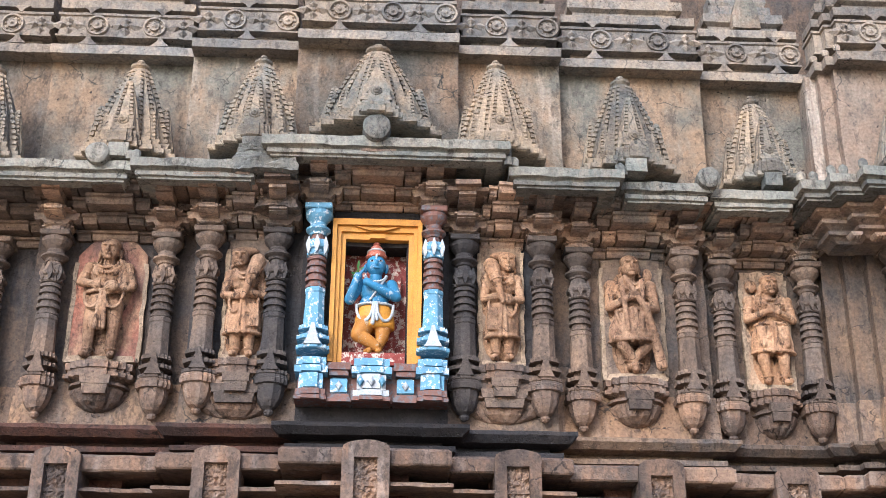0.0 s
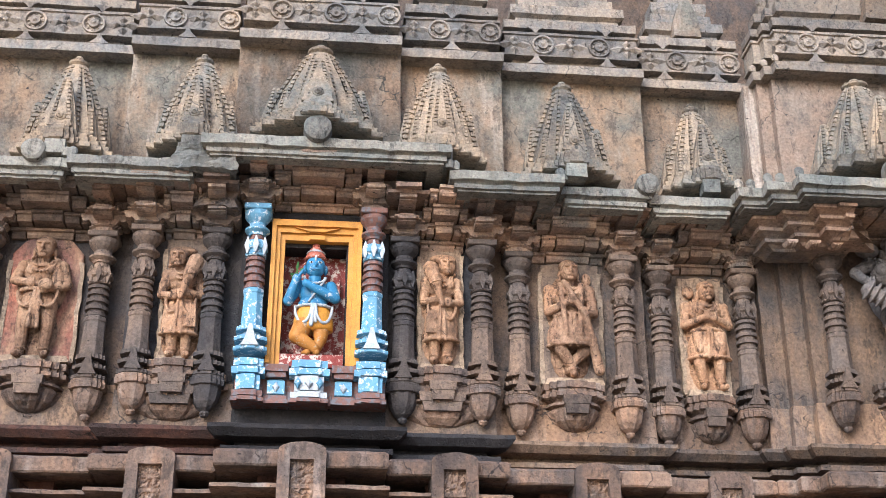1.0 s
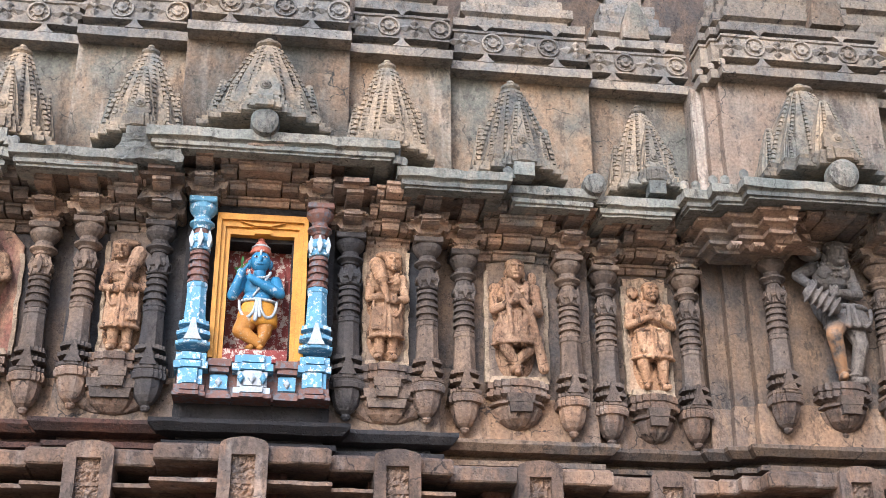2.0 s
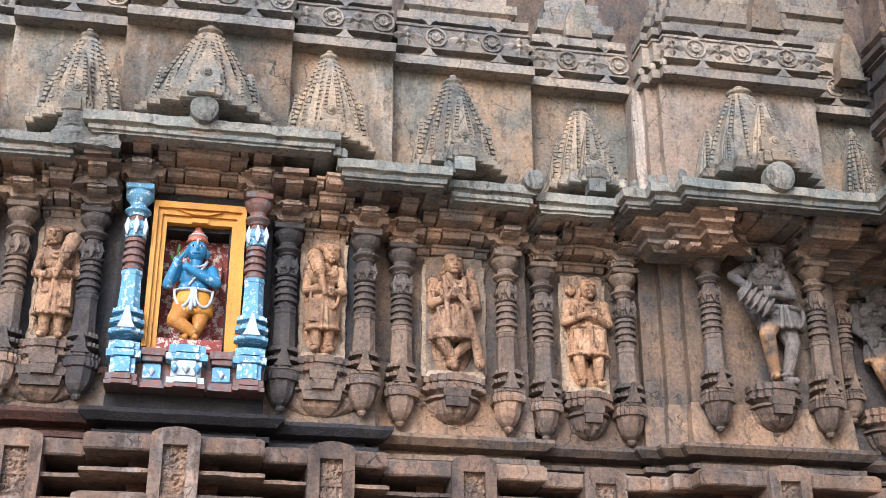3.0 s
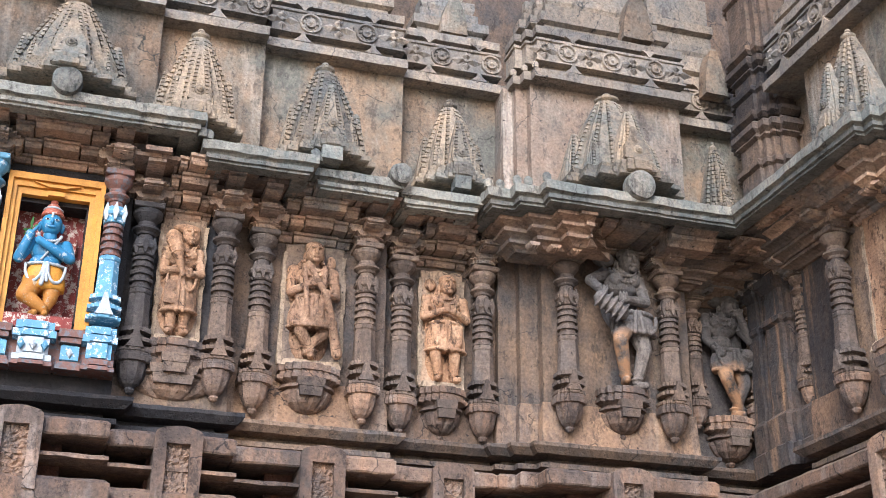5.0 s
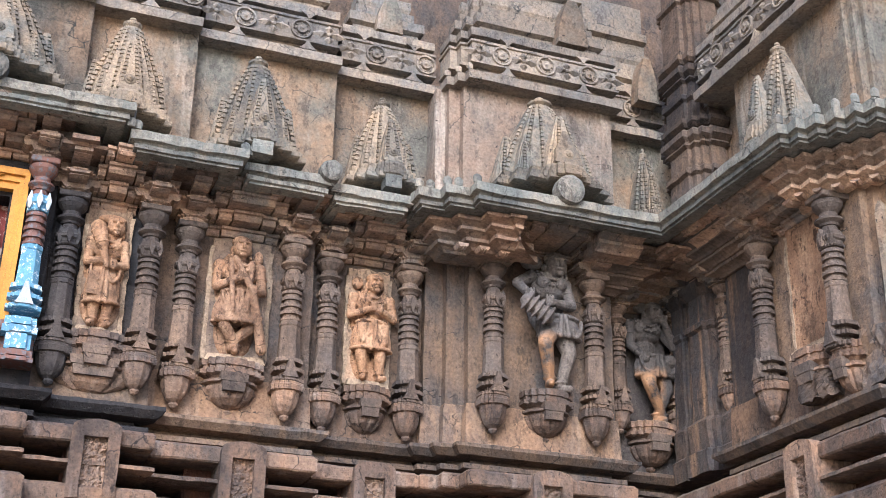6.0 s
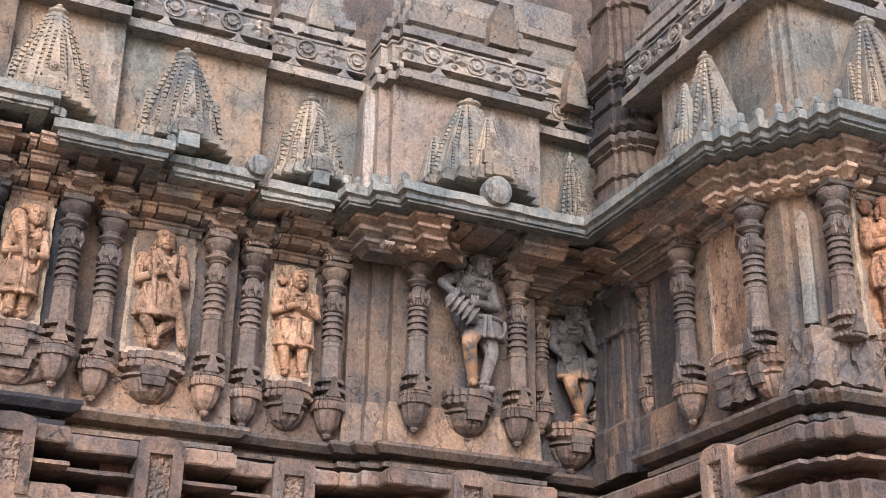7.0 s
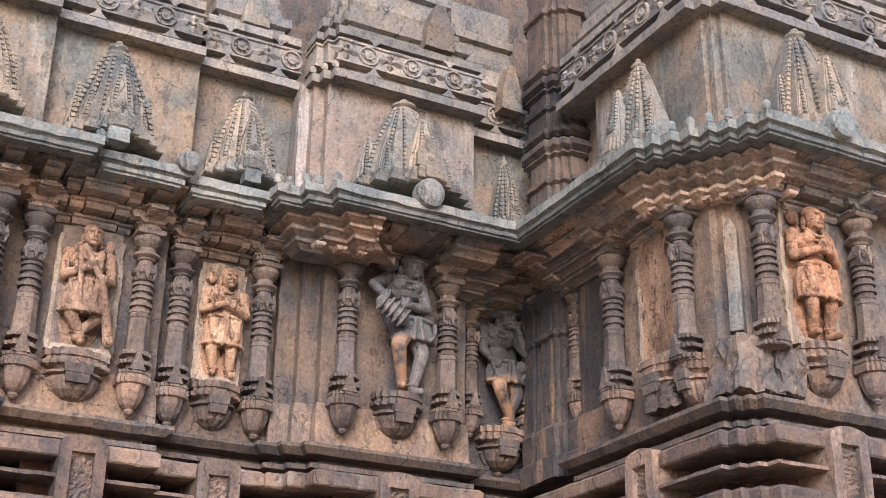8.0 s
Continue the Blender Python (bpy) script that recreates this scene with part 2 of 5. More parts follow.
def sweep(bm, line, profile):
    """A moulding: (out, height) pairs drawn along a plan line, closed at the back and the ends."""
    rows = [[bm.verts.new((*p, z)) for p in offset_line(line, o)] for o, z in profile]
    for a, b in zip(rows, rows[1:] + rows[:1]):
        for i in range(len(line) - 1):
            bm.faces.new((a[i], a[i + 1], b[i + 1], b[i]))
    bm.faces.new([r[0] for r in rows])
    bm.faces.new([r[-1] for r in rows][::-1])


def bayline(x0, x1, y, back=0.4):
    return [(x0, y + back), (x0, y), (x1, y), (x1, y + back)]


# ---- ground ----
bm = bmesh.new()
box(bm, -400, 400, -400, 400, -0.2, 0.0)
tagged(part("ground", bm, GROUND), "pale dusty stone paving round the temple", "ground", kind="structure")

# ---- walls: bays of the facade, each with its own plane ----
# name, x from, x to, wall plane, cornice from, cornice to, cornice front
BAYS = [
    ("wall_1", -3.60, -2.40, 8.40, -3.60, -2.55, 8.34),
    ("wall_2", -2.40, -1.31, 8.26, -2.55, -1.48, 8.33),
    ("wall_3", -1.31, -0.57, 8.18, -1.48, -0.69, 8.19),
    ("wall_4", -0.57, 0.42, 8.09, -0.69, 0.49, 8.02),
    ("wall_5", 0.42, 1.13, 8.21, 0.49, 1.26, 8.17),
    ("wall_6", 1.13, 2.24, 8.33, 1.26, 2.36, 8.30),
    ("wall_7", 2.24, 3.10, 8.44, 2.36, 3.20, 8.43),
    ("wall_8", 3.10, 4.55, 8.21, 3.30, 4.66, 8.08),
    ("wall_9", 4.55, 5.40, 8.46, 4.66, 5.25, 8.42),
]
LOW, BASE, SOFFIT, SHELF, LEDGE = 1.45, 2.315, 3.86, 4.12, 5.20
STEP_F = [(3.10, 8.60), (3.10, 8.37), (3.24, 8.37), (3.24, 8.29), (3.38, 8.29), (3.38, 8.21), (4.55, 8.21), (4.55, 8.60)]
RETURN = [(5.40, 8.46), (5.40, 7.75), (5.28, 7.75), (5.28, 7.55), (5.15, 7.55), *[q for i in range(3) for q in ((5.15 + 0.06 * i, 6.0 - 0.06 * i), (5.15 + 0.06 * (i + 1), 6.0 - 0.06 * i))], (5.33, 5.82), (7.6, 5.82)]


def base_profile():
    B = BASE
    return [(-0.35, B - 0.36), (-0.18, B - 0.36), (-0.18, B - 0.28), (-0.02, B - 0.265), (-0.02, B - 0.235), (-0.10, B - 0.225), (-0.10, B - 0.19), (0.05, B - 0.175), (0.05, B - 0.14), (-0.03, B - 0.13), (-0.03, B - 0.10), (0.09, B - 0.09), (0.135, B - 0.045), (0.135, B - 0.02), (0.07, B), (-0.35, B)]


def lift(profile):
    return [(o, z + EYE) for o, z in profile]


for name, x0, x1, y, c0, c1, cy in BAYS:
    wall = thing(name, pose(0, 0, 0), "weathered brown stone temple wall with moulded base", "wall", kind="structure")
    line = STEP_F if name == "wall_8" else bayline(x0, x1, y)
    bm = bmesh.new()
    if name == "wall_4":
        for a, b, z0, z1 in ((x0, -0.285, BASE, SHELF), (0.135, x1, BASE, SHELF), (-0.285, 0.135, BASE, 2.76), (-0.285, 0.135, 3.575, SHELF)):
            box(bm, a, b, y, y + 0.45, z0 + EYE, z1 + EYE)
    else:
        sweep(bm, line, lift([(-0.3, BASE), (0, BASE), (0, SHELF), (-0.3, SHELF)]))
    # wall_9 takes the near-black stone to paint in the shade of its recess.
    part("wall_face", bm, BLACK if name == "wall_4" else SOOT_SHADE if name in ("wall_3", "wall_5", "wall_9") else WALL if name == "wall_8" else WALL_SHADED, wall, rough=0.004)
    if name not in ("wall_4", "wall_9"):
        bm = bmesh.new()
        sweep(bm, line, lift([(-0.05, BASE - 0.01), (0.03, BASE - 0.01), (0.016, BASE + 0.30), (-0.05, BASE + 0.32)]))
        part("dado", bm, WALL if name in ("wall_3", "wall_5") else DADO, wall, "worn ochre lower band", rough=0.006)
    bm = bmesh.new()
    sweep(bm, line, lift(base_profile()))
    part("base_moulding", bm, BLACK if name == "wall_4" else RED_STONE_SHADED if name in ("wall_2", "wall_3") else SOOT_SHADE if name == "wall_5" else WALL, wall, rough=0.004)
    if name != "wall_9":
        bm = bmesh.new()
        up = cy + 0.14
        ul = bayline(c0, c1, up) if name != "wall_8" else [(3.16, 8.6), (3.16, 8.38), (3.24, 8.38), (3.24, 8.30), (3.33, 8.30), (3.33, 8.22), (4.62, 8.22), (4.62, 8.6)]
        sweep(bm, ul, lift([(-0.3, SHELF - 0.1), (0, SHELF - 0.1), (0, LEDGE + 0.02), (-0.3, LEDGE + 0.02)]))
        part("upper_face", bm, RUNS if name == "wall_8" else UPPER, wall, rough=0.005)

wall = thing("wall_10", pose(0, 0, 0), "weathered brown stone return wall with stepped corner", "wall", kind="structure")
# Dark base tone paints the recess shade; the runs are water stains.
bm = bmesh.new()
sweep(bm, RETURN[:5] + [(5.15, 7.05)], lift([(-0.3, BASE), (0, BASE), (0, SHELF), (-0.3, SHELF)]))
part("recess_face", bm, STREAKED_SHADE, wall, "wall face darkened for the recess shade, with pale and rusty water runs", rough=0.006)
bm = bmesh.new()
sweep(bm, [(5.15, 7.05)] + RETURN[5:], lift([(-0.3, BASE), (0, BASE), (0, SHELF), (-0.3, SHELF)]))
part("wall_face", bm, WALL, wall, rough=0.004)
bm = bmesh.new()
sweep(bm, RETURN, lift([(-0.05, BASE - 0.01), (0.03, BASE - 0.01), (0.016, BASE + 0.30), (-0.05, BASE + 0.32)]))
part("dado", bm, DADO, wall, "worn ochre lower band", rough=0.006)
bm = bmesh.new()
sweep(bm, RETURN, lift(base_profile()))
part("base_moulding", bm, WALL, wall, rough=0.004)
UP_RETURN = [(5.45, 8.56), (5.45, 7.4), (5.27, 7.4), (5.27, 6.08), (5.31, 6.08), (5.31, 6.02), (5.37, 6.02), (5.37, 5.98), (7.6, 5.98)]
bm = bmesh.new()
sweep(bm, UP_RETURN, lift([(-0.3, SHELF - 0.1), (0, SHELF - 0.1), (0, LEDGE + 0.02), (-0.3, LEDGE + 0.02)]))
part("upper_face", bm, UPPER, wall, rough=0.005)
bm = bmesh.new()
sweep(bm, [(4.6, 8.56), (5.45, 8.56)], lift([(-0.3, SHELF - 0.1), (0, SHELF - 0.1), (0, LEDGE + 0.02), (-0.3, LEDGE + 0.02)]))
part("upper_face", bm, UPPER, wall, rough=0.005)
# raised strip on the stepped corner
bm = bmesh.new()
loft(bm, [[(-0.05 * k, 0.06, z), (0.05 * k, 0.06, z), (0.04 * k, -0.03, z), (-0.04 * k, -0.03, z)] for k, z in ((1.0, 2.74), (1.05, 2.76), (1.0, 3.42), (0.7, 3.47), (0.25, 3.50))])
part("raised_strip", bm, UPPER, wall, rough=0.004).matrix_basis = pose(5.21, 5.88, EYE, 0, 0, -45)
# the mass behind, out of sight
bm = bmesh.new()
box(bm, -9, 9, 9.2, 9.6, 0, 9.5)
box(bm, -9, -3.6, 8.55, 9.2, 0, 9.5)
box(bm, 7.6, 9, 5.8, 9.2, 0, 9.5)
part("core", bm, WALL, wall)

# ---- eaves ----
EAVE_P = [(-0.55, -0.04), (-0.06, -0.105), (-0.03, -0.075), (0.0, -0.07), (0.0, -0.005), (-0.03, 0.005), (-0.55, 0.16)]


def eave(line, h, worn=0.009):
    t = thing("eave", pose(0, 0, 0), "grey-green stone eave slab projecting from the wall", "eave", "eaves", "structure")
    e = bmesh.new()
    sweep(e, line, [(o, z + h + EYE) for o, z in EAVE_P])
    part("slab", e, EAVE, t, rough=worn)
    e = bmesh.new()
    sweep(e, line, [(o, z + h + EYE) for o, z in ((-0.15, -0.06), (-0.03, -0.09), (-0.03, -0.12), (-0.05, -0.125), (-0.05, -0.14), (-0.15, -0.14))])
    part("fascia", e, EAVE, t, rough=0.005)
    return t


EH = 3.98
for x0, x1, y, h in ((-3.6, -1.70, 7.685, EH), (-1.70, -0.86, 7.62, EH), (-0.84, 0.80, 7.53, EH + 0.15), (0.80, 1.57, 7.61, EH), (1.57, 2.20, 7.76, EH - 0.01), (2.20, 2.80, 7.82, EH - 0.02)):
    eave(bayline(x0, x1, y, 0.55), h)
eave([(2.78, 8.2), (2.78, 7.68), (2.95, 7.68), (2.95, 7.57), (3.13, 7.57), (3.13, 7.455), (4.56, 7.455), *[q for i in range(7) for q in ((4.56 + 0.069 * i, 5.97 - 0.1 * i), (4.56 + 0.069 * (i + 1), 5.97 - 0.1 * i))], (5.043, 5.265), (7.6, 5.265)], EH)

# ---- cornice: ledge, slots with struts, carved frieze ----
CORNICE_LINES = [("cornice", bayline(c0, c1, cy)) for _, x0, x1, y, c0, c1, cy in BAYS[:7]]
CORNICE_LINES.append(("cornice", [(3.20, 8.5), (3.20, 8.25), (3.26, 8.25), (3.26, 8.16), (3.32, 8.16), (3.32, 8.08), (4.66, 8.08), (4.66, 8.5)]))
CORNICE_LINES.append(("cornice", [(4.66, 8.42), (5.25, 8.42)]))
CORNICE_LINES.append(("cornice", [(5.25, 8.3), (5.25, 7.75), (5.12, 7.75), (5.12, 6.05), (5.2, 6.05), (5.2, 5.96), (5.28, 5.96), (5.28, 5.87), (7.6, 5.87)]))


def rosette(bm, cx, z, y, r):
    """A ringed wheel flower, raised on a vertical face."""
    for n, (a, b, out) in enumerate(((1.0, 0.8, 0.024), (0.45, 0.15, 0.028))):
        rings = []
        for rr, yy in ((a, y), (a * 0.96, y - out), (b, y - out), (b * 0.9, y - 0.004)):
            rings.append([(cx + rr * r * math.cos(2 * math.pi * i / 20), yy, z + rr * r * math.sin(2 * math.pi * i / 20)) for i in range(20)])
        loft(bm, rings)
    lathe_y(bm, cx, z, y, 0.24 * r, 0.03, 12)
    for i in range(8):
        a = 2 * math.pi * i / 8
        p = Vector((cx + 0.62 * r * math.cos(a), y - 0.004, z + 0.62 * r * math.sin(a)))
        d, e = Vector((math.cos(a), 0, math.sin(a))) * 0.17 * r, Vector((-math.sin(a), 0, math.cos(a))) * 0.13 * r
        loft(bm, [[p - d, p + e, p + d, p - e], [p - 0.4 * d - Vector((0, 0.012, 0)), p + 0.4 * e - Vector((0, 0.012, 0)), p + 0.4 * d - Vector((0, 0.012, 0)), p - 0.4 * e - Vector((0, 0.012, 0))]])


def star(bm, cx, z, y, r):
    """A four-pointed flower of ridged petals."""
    for i in range(4):
        a = math.pi / 2 * i + math.pi / 2
        d, e = Vector((math.cos(a), 0, math.sin(a))), Vector((-math.sin(a), 0, math.cos(a)))
        c = Vector((cx, y, z))
        k = 1.5 if i % 2 else 1.0
        pts = [c, c + d * 0.5 * r * k + e * 0.4 * r, c + d * r * k, c + d * 0.5 * r * k - e * 0.4 * r]
        low = [bm.verts.new(p) for p in pts]
        top = bm.verts.new(c + d * 0.45 * r - Vector((0, 0.034, 0)))
        for j in range(4):
            bm.faces.new((low[j], low[(j + 1) % 4], top))
    lathe_y(bm, cx, z, y, 0.2 * r, 0.02)


def lathe_y(bm, cx, z, y, r, out, n=16):
    loft(bm, [[(cx + k * r * math.cos(2 * math.pi * i / n), yy, z + k * r * math.sin(2 * math.pi * i / n)) for i in range(n)] for k, yy in ((1, y), (0.97, y - out * 0.5), (0.82, y - out), (0.3, y - out * 1.3))])


def strut(bm, cx, z0, z1, y, w):
    """A waisted pier in the slot of the cornice."""
    loft(bm, [[(cx - k * w, y, z), (cx + k * w, y, z), (cx + k * w * 0.6, y + 0.1, z), (cx - k * w * 0.6, y + 0.1, z)] for k, z in ((1.0, z0), (0.35, (z0 + z1) / 2), (0.12, z1))])


for n, (name, line) in enumerate(CORNICE_LINES):
    top = thing("cornice_%d" % (n + 1), pose(0, 0, 0), "carved stone cornice with flower frieze between ledges", "cornice", kind="structure")
    L = LEDGE
    for nm, prof in (
        ("ledge", [(-0.3, L), (0, L), (0.0, L + 0.075), (-0.035, L + 0.095), (-0.3, L + 0.10)]),
        ("slot", [(-0.3, L + 0.09), (-0.10, L + 0.09), (-0.10, L + 0.165), (-0.3, L + 0.165)]),
        ("frieze", [(-0.3, L + 0.16), (-0.02, L + 0.16), (-0.02, L + 0.175), (-0.035, L + 0.18), (-0.035, L + 0.345), (-0.02, L + 0.35), (-0.02, L + 0.37), (-0.3, L + 0.37)]),
        ("slot", [(-0.3, L + 0.365), (-0.11, L + 0.365), (-0.11, L + 0.42), (-0.3, L + 0.42)]),
        ("ledge", [(-0.3, L + 0.415), (-0.03, L + 0.415), (-0.03, L + 0.485), (-0.07, L + 0.505), (-0.3, L + 0.505)]),
        ("moulding", [(-0.4, L + 0.50), (-0.14, L + 0.50), (-0.14, L + 0.58), (-0.10, L + 0.60), (-0.10, L + 0.68), (-0.17, L + 0.69), (-0.17, L + 0.80), (-0.4, L + 0.80)]),
        ("moulding", [(-0.5, L + 0.79), (-0.22, L + 0.79), (-0.19, L + 0.86), (-0.19, L + 0.93), (-0.27, L + 0.95), (-0.27, L + 1.08), (-0.22, L + 1.10), (-0.22, L + 1.18), (-0.3, L + 1.2), (-0.3, L + 1.5), (-0.5, L + 1.5)]),
    ):
        bm = bmesh.new()
        sweep(bm, line, lift(prof))
        part(nm, bm, CORNICE, top, rough=0.004)
    # carving on the long faces
    for a, b in zip(line, line[1:]):
        a, b = Vector(a), Vector(b)
        length = (b - a).length
        if length < 0.5:
            continue
        count = max(1, round(length / 0.2))
        turn = math.atan2(b.y - a.y, b.x - a.x)
        m = Matrix.Translation((a.x, a.y, EYE)) @ Matrix.Rotation(turn, 4, "Z")
        for i in range(count):
            u = length * (i + 0.5) / count
            bm = bmesh.new()
            if i % 2:
                rosette(bm, u, LEDGE + 0.2625, 0.037, 0.088)
            else:
                star(bm, u, LEDGE + 0.2625, 0.037, 0.094)
            part("rosette" if i % 2 else "star_flower", bm, CORNICE, top).matrix_basis = m
        for i in range(max(1, round(length / 0.55))):
            u = length * (i + 0.5) / max(1, round(length / 0.55))
            for z0, z1, nm in ((LEDGE + 0.09, LEDGE + 0.175, "strut"), (LEDGE + 0.42, LEDGE + 0.365, "strut")):
                bm = bmesh.new()
                strut(bm, u, z0, z1, 0.015, 0.07)
                part(nm, bm, CORNICE, top).matrix_basis = m


# ---- miniature spires standing on the eaves ----
def redent(a, b=None):
    """A stepped square plan of half widths a and b."""
    b = a if b is None else b
    q = [(0.34, 1.0), (0.34, 0.88), (0.62, 0.88), (0.62, 0.72), (0.82, 0.72), (0.82, 0.5), (1.0, 0.5)]
    pts = [(x, -y) for x, y in q] + [(x, y) for x, y in q[::-1]] + [(-x, y) for x, y in q] + [(-x, -y) for x, y in q[::-1]]
    return [(a * x, b * y) for x, y in pts]


def swell(s, narrow=0.2):
    """Half width of a tower at a share s of its height: a slightly bulging slope."""
    return 1 - (1 - narrow) * s**1.3


def tower(t, name, cx, cy, z0, z1, a, corners, pitch=0.042, bead=0.014, narrow=0.2):
    """A curved stepped tower with notched ribs on its corners."""
    bm = bmesh.new()
    loft(bm, [[(cx + x, cy + y, z0 + (z1 - z0) * i / 9) for x, y in redent(a * swell(i / 9, narrow))] for i in range(10)])
    body = part(name, bm, SPIRE, t, rough=0.003)
    count = max(5, int((z1 - z0) * 0.94 / pitch))
    for ux, uy in corners:
        bm = bmesh.new()
        rings = []
        for i in range(count):
            for k, b in ((0.0, 0.35), (0.34, 0.35), (0.38, 1.0), (0.96, 1.0)):
                f = (i + k) / count * 0.95
                w = a * swell(f, narrow)
                q = b * bead * (1.0 - 0.35 * f)
                x, y, z = cx + ux * w, cy + uy * w, z0 + (z1 - z0) * f
                rings.append([(x - q, y - q * 1.1, z), (x + q, y - q * 1.1, z), (x + q, y + q, z), (x - q, y + q, z)])
        loft(bm, rings)
        part("notched_rib", bm, SPIRE, body)
    return body


FRONT = [(s * x, -y) for x, y in ((0.36, 0.97), (0.70, 0.80), (0.97, 0.52)) for s in (-1, 1)]
FEW = [(s * 0.55, -0.9) for s in (-1, 1)]


def spire(x, y, h, a, height, label, sides=True, rz=0, pier=True):
    t = thing("miniature_spire", pose(x, y, h + EYE, 0, 0, rz), label, "miniature spire", "miniature spires on the eave")
    bm = bmesh.new()
    loft(bm, [[(k * px, k * py, z) for px, py in redent(a)] for k, z in ((1.22, -0.02), (1.30, -0.01), (1.30, 0.025), (1.18, 0.028), (1.20, 0.065), (1.08, 0.068), (1.12, 0.11), (1.0, 0.12))])
    part("stepped_plinth", bm, SPIRE, t, rough=0.004)
    if pier:
        bm = bmesh.new()
        box(bm, -0.26 * a, 0.26 * a, -1.40 * a, -0.9 * a, -0.10, 0.0)
        part("front_pier", bm, EAVE, t, rough=0.004)
    z0 = 0.12
    tower(t, "main_tower", 0, 0.15 * a, z0, height, a * 1.04, FRONT)
    bm = bmesh.new()
    loft(bm, [[(x0 * 0.52 * a * k, -0.9 * a + y0 * 0.55 * a * k, z) for x0, y0 in redent(1.0)] for k, z in ((0.9, 0.0), (1.0, 0.01), (1.0, 0.05), (0.86, 0.054), (0.88, 0.09), (0.8, 0.115))])
    part("front_step", bm, SPIRE, t, rough=0.003)
    tower(t, "front_tower", 0, -a * 0.86, 0.10, z0 + 0.62 * (height - z0), a * 0.40, FEW, 0.03, 0.013)
    bm = bmesh.new()
    w = a * 0.26
    loft(bm, [[(s * px * w, yy - a * 1.28 + zz * 0.24, z0 + zz) for s, yy in ((-1, 0), (1, 0), (1, 0.1), (-1, 0.1))] for px, zz in ((1.15, 0), (1.2, 0.015), (1.05, 0.03), (1.0, 0.125), (0.85, 0.14), (0.6, 0.19), (0.2, 0.30))])
    plaque = part("plaque", bm, SPIRE, t, "smooth plaque with a round boss")
    bm = bmesh.new()
    for r, out in ((0.04, 0.01), (0.026, 0.02), (0.012, 0.026)):
        lathe_y(bm, 0, z0 + 0.078, -a * 1.25 + 0.006, r, out)
    part("boss", bm, SPIRE, plaque)
    if sides:
        for s in (-1, 1):
            tower(t, "side_tower", s * a * 0.86, -a * 0.06, z0 - 0.03, z0 + 0.50 * (height - z0), a * 0.30, FEW, 0.03, 0.013)
            tower(t, "corner_tower", s * a * 0.62, -a * 0.52, z0 - 0.02, z0 + 0.36 * (height - z0), a * 0.22, FEW, 0.028, 0.011)
    bm = bmesh.new()
    r = a * 0.22
    lathe(bm, [(r * 0.8, height - 0.02), (r * 1.15, height + 0.0), (r * 1.2, height + 0.015), (r * 0.8, height + 0.03), (r * 0.35, height + 0.037), (r * 0.5, height + 0.05), (r * 0.4, height + 0.065), (0.004, height + 0.075)], 14, 0, 0.1 * a)
    part("finial", bm, SPIRE, t)
    return t


plain = "notched grey-buff stone miniature spire standing on the eave"
spire(-2.83, 8.10, 4.10, 0.24, 0.78, plain)
spire(-1.80, 8.02, 4.10, 0.26, 0.80, plain)
spire(-0.92, 7.97, 4.16, 0.245, 0.78, plain)
spire(-0.10, 7.94, 4.27, 0.345, 0.78, "wide clustered stone miniature spire above the painted shrine", pier=False)
spire(0.75, 7.97, 4.16, 0.25, 0.80, plain)
spire(1.67, 8.05, 4.10, 0.27, 0.81, plain)
spire(2.65, 8.14, 4.10, 0.23, 0.73, plain)
spire(3.86, 7.93, 4.14, 0.36, 0.85, "large clustered stone miniature spire on the projecting bay", pier=False)
spire(4.98, 8.34, 4.30, 0.12, 0.66, "slender stone miniature spire in the recess", False)
spire(5.02, 6.52, 4.16, 0.20, 0.77, plain, rz=-90)
spire(5.88, 5.78, 4.14, 0.27, 0.90, plain)
spire(7.0, 5.78, 4.14, 0.27, 0.80, plain)


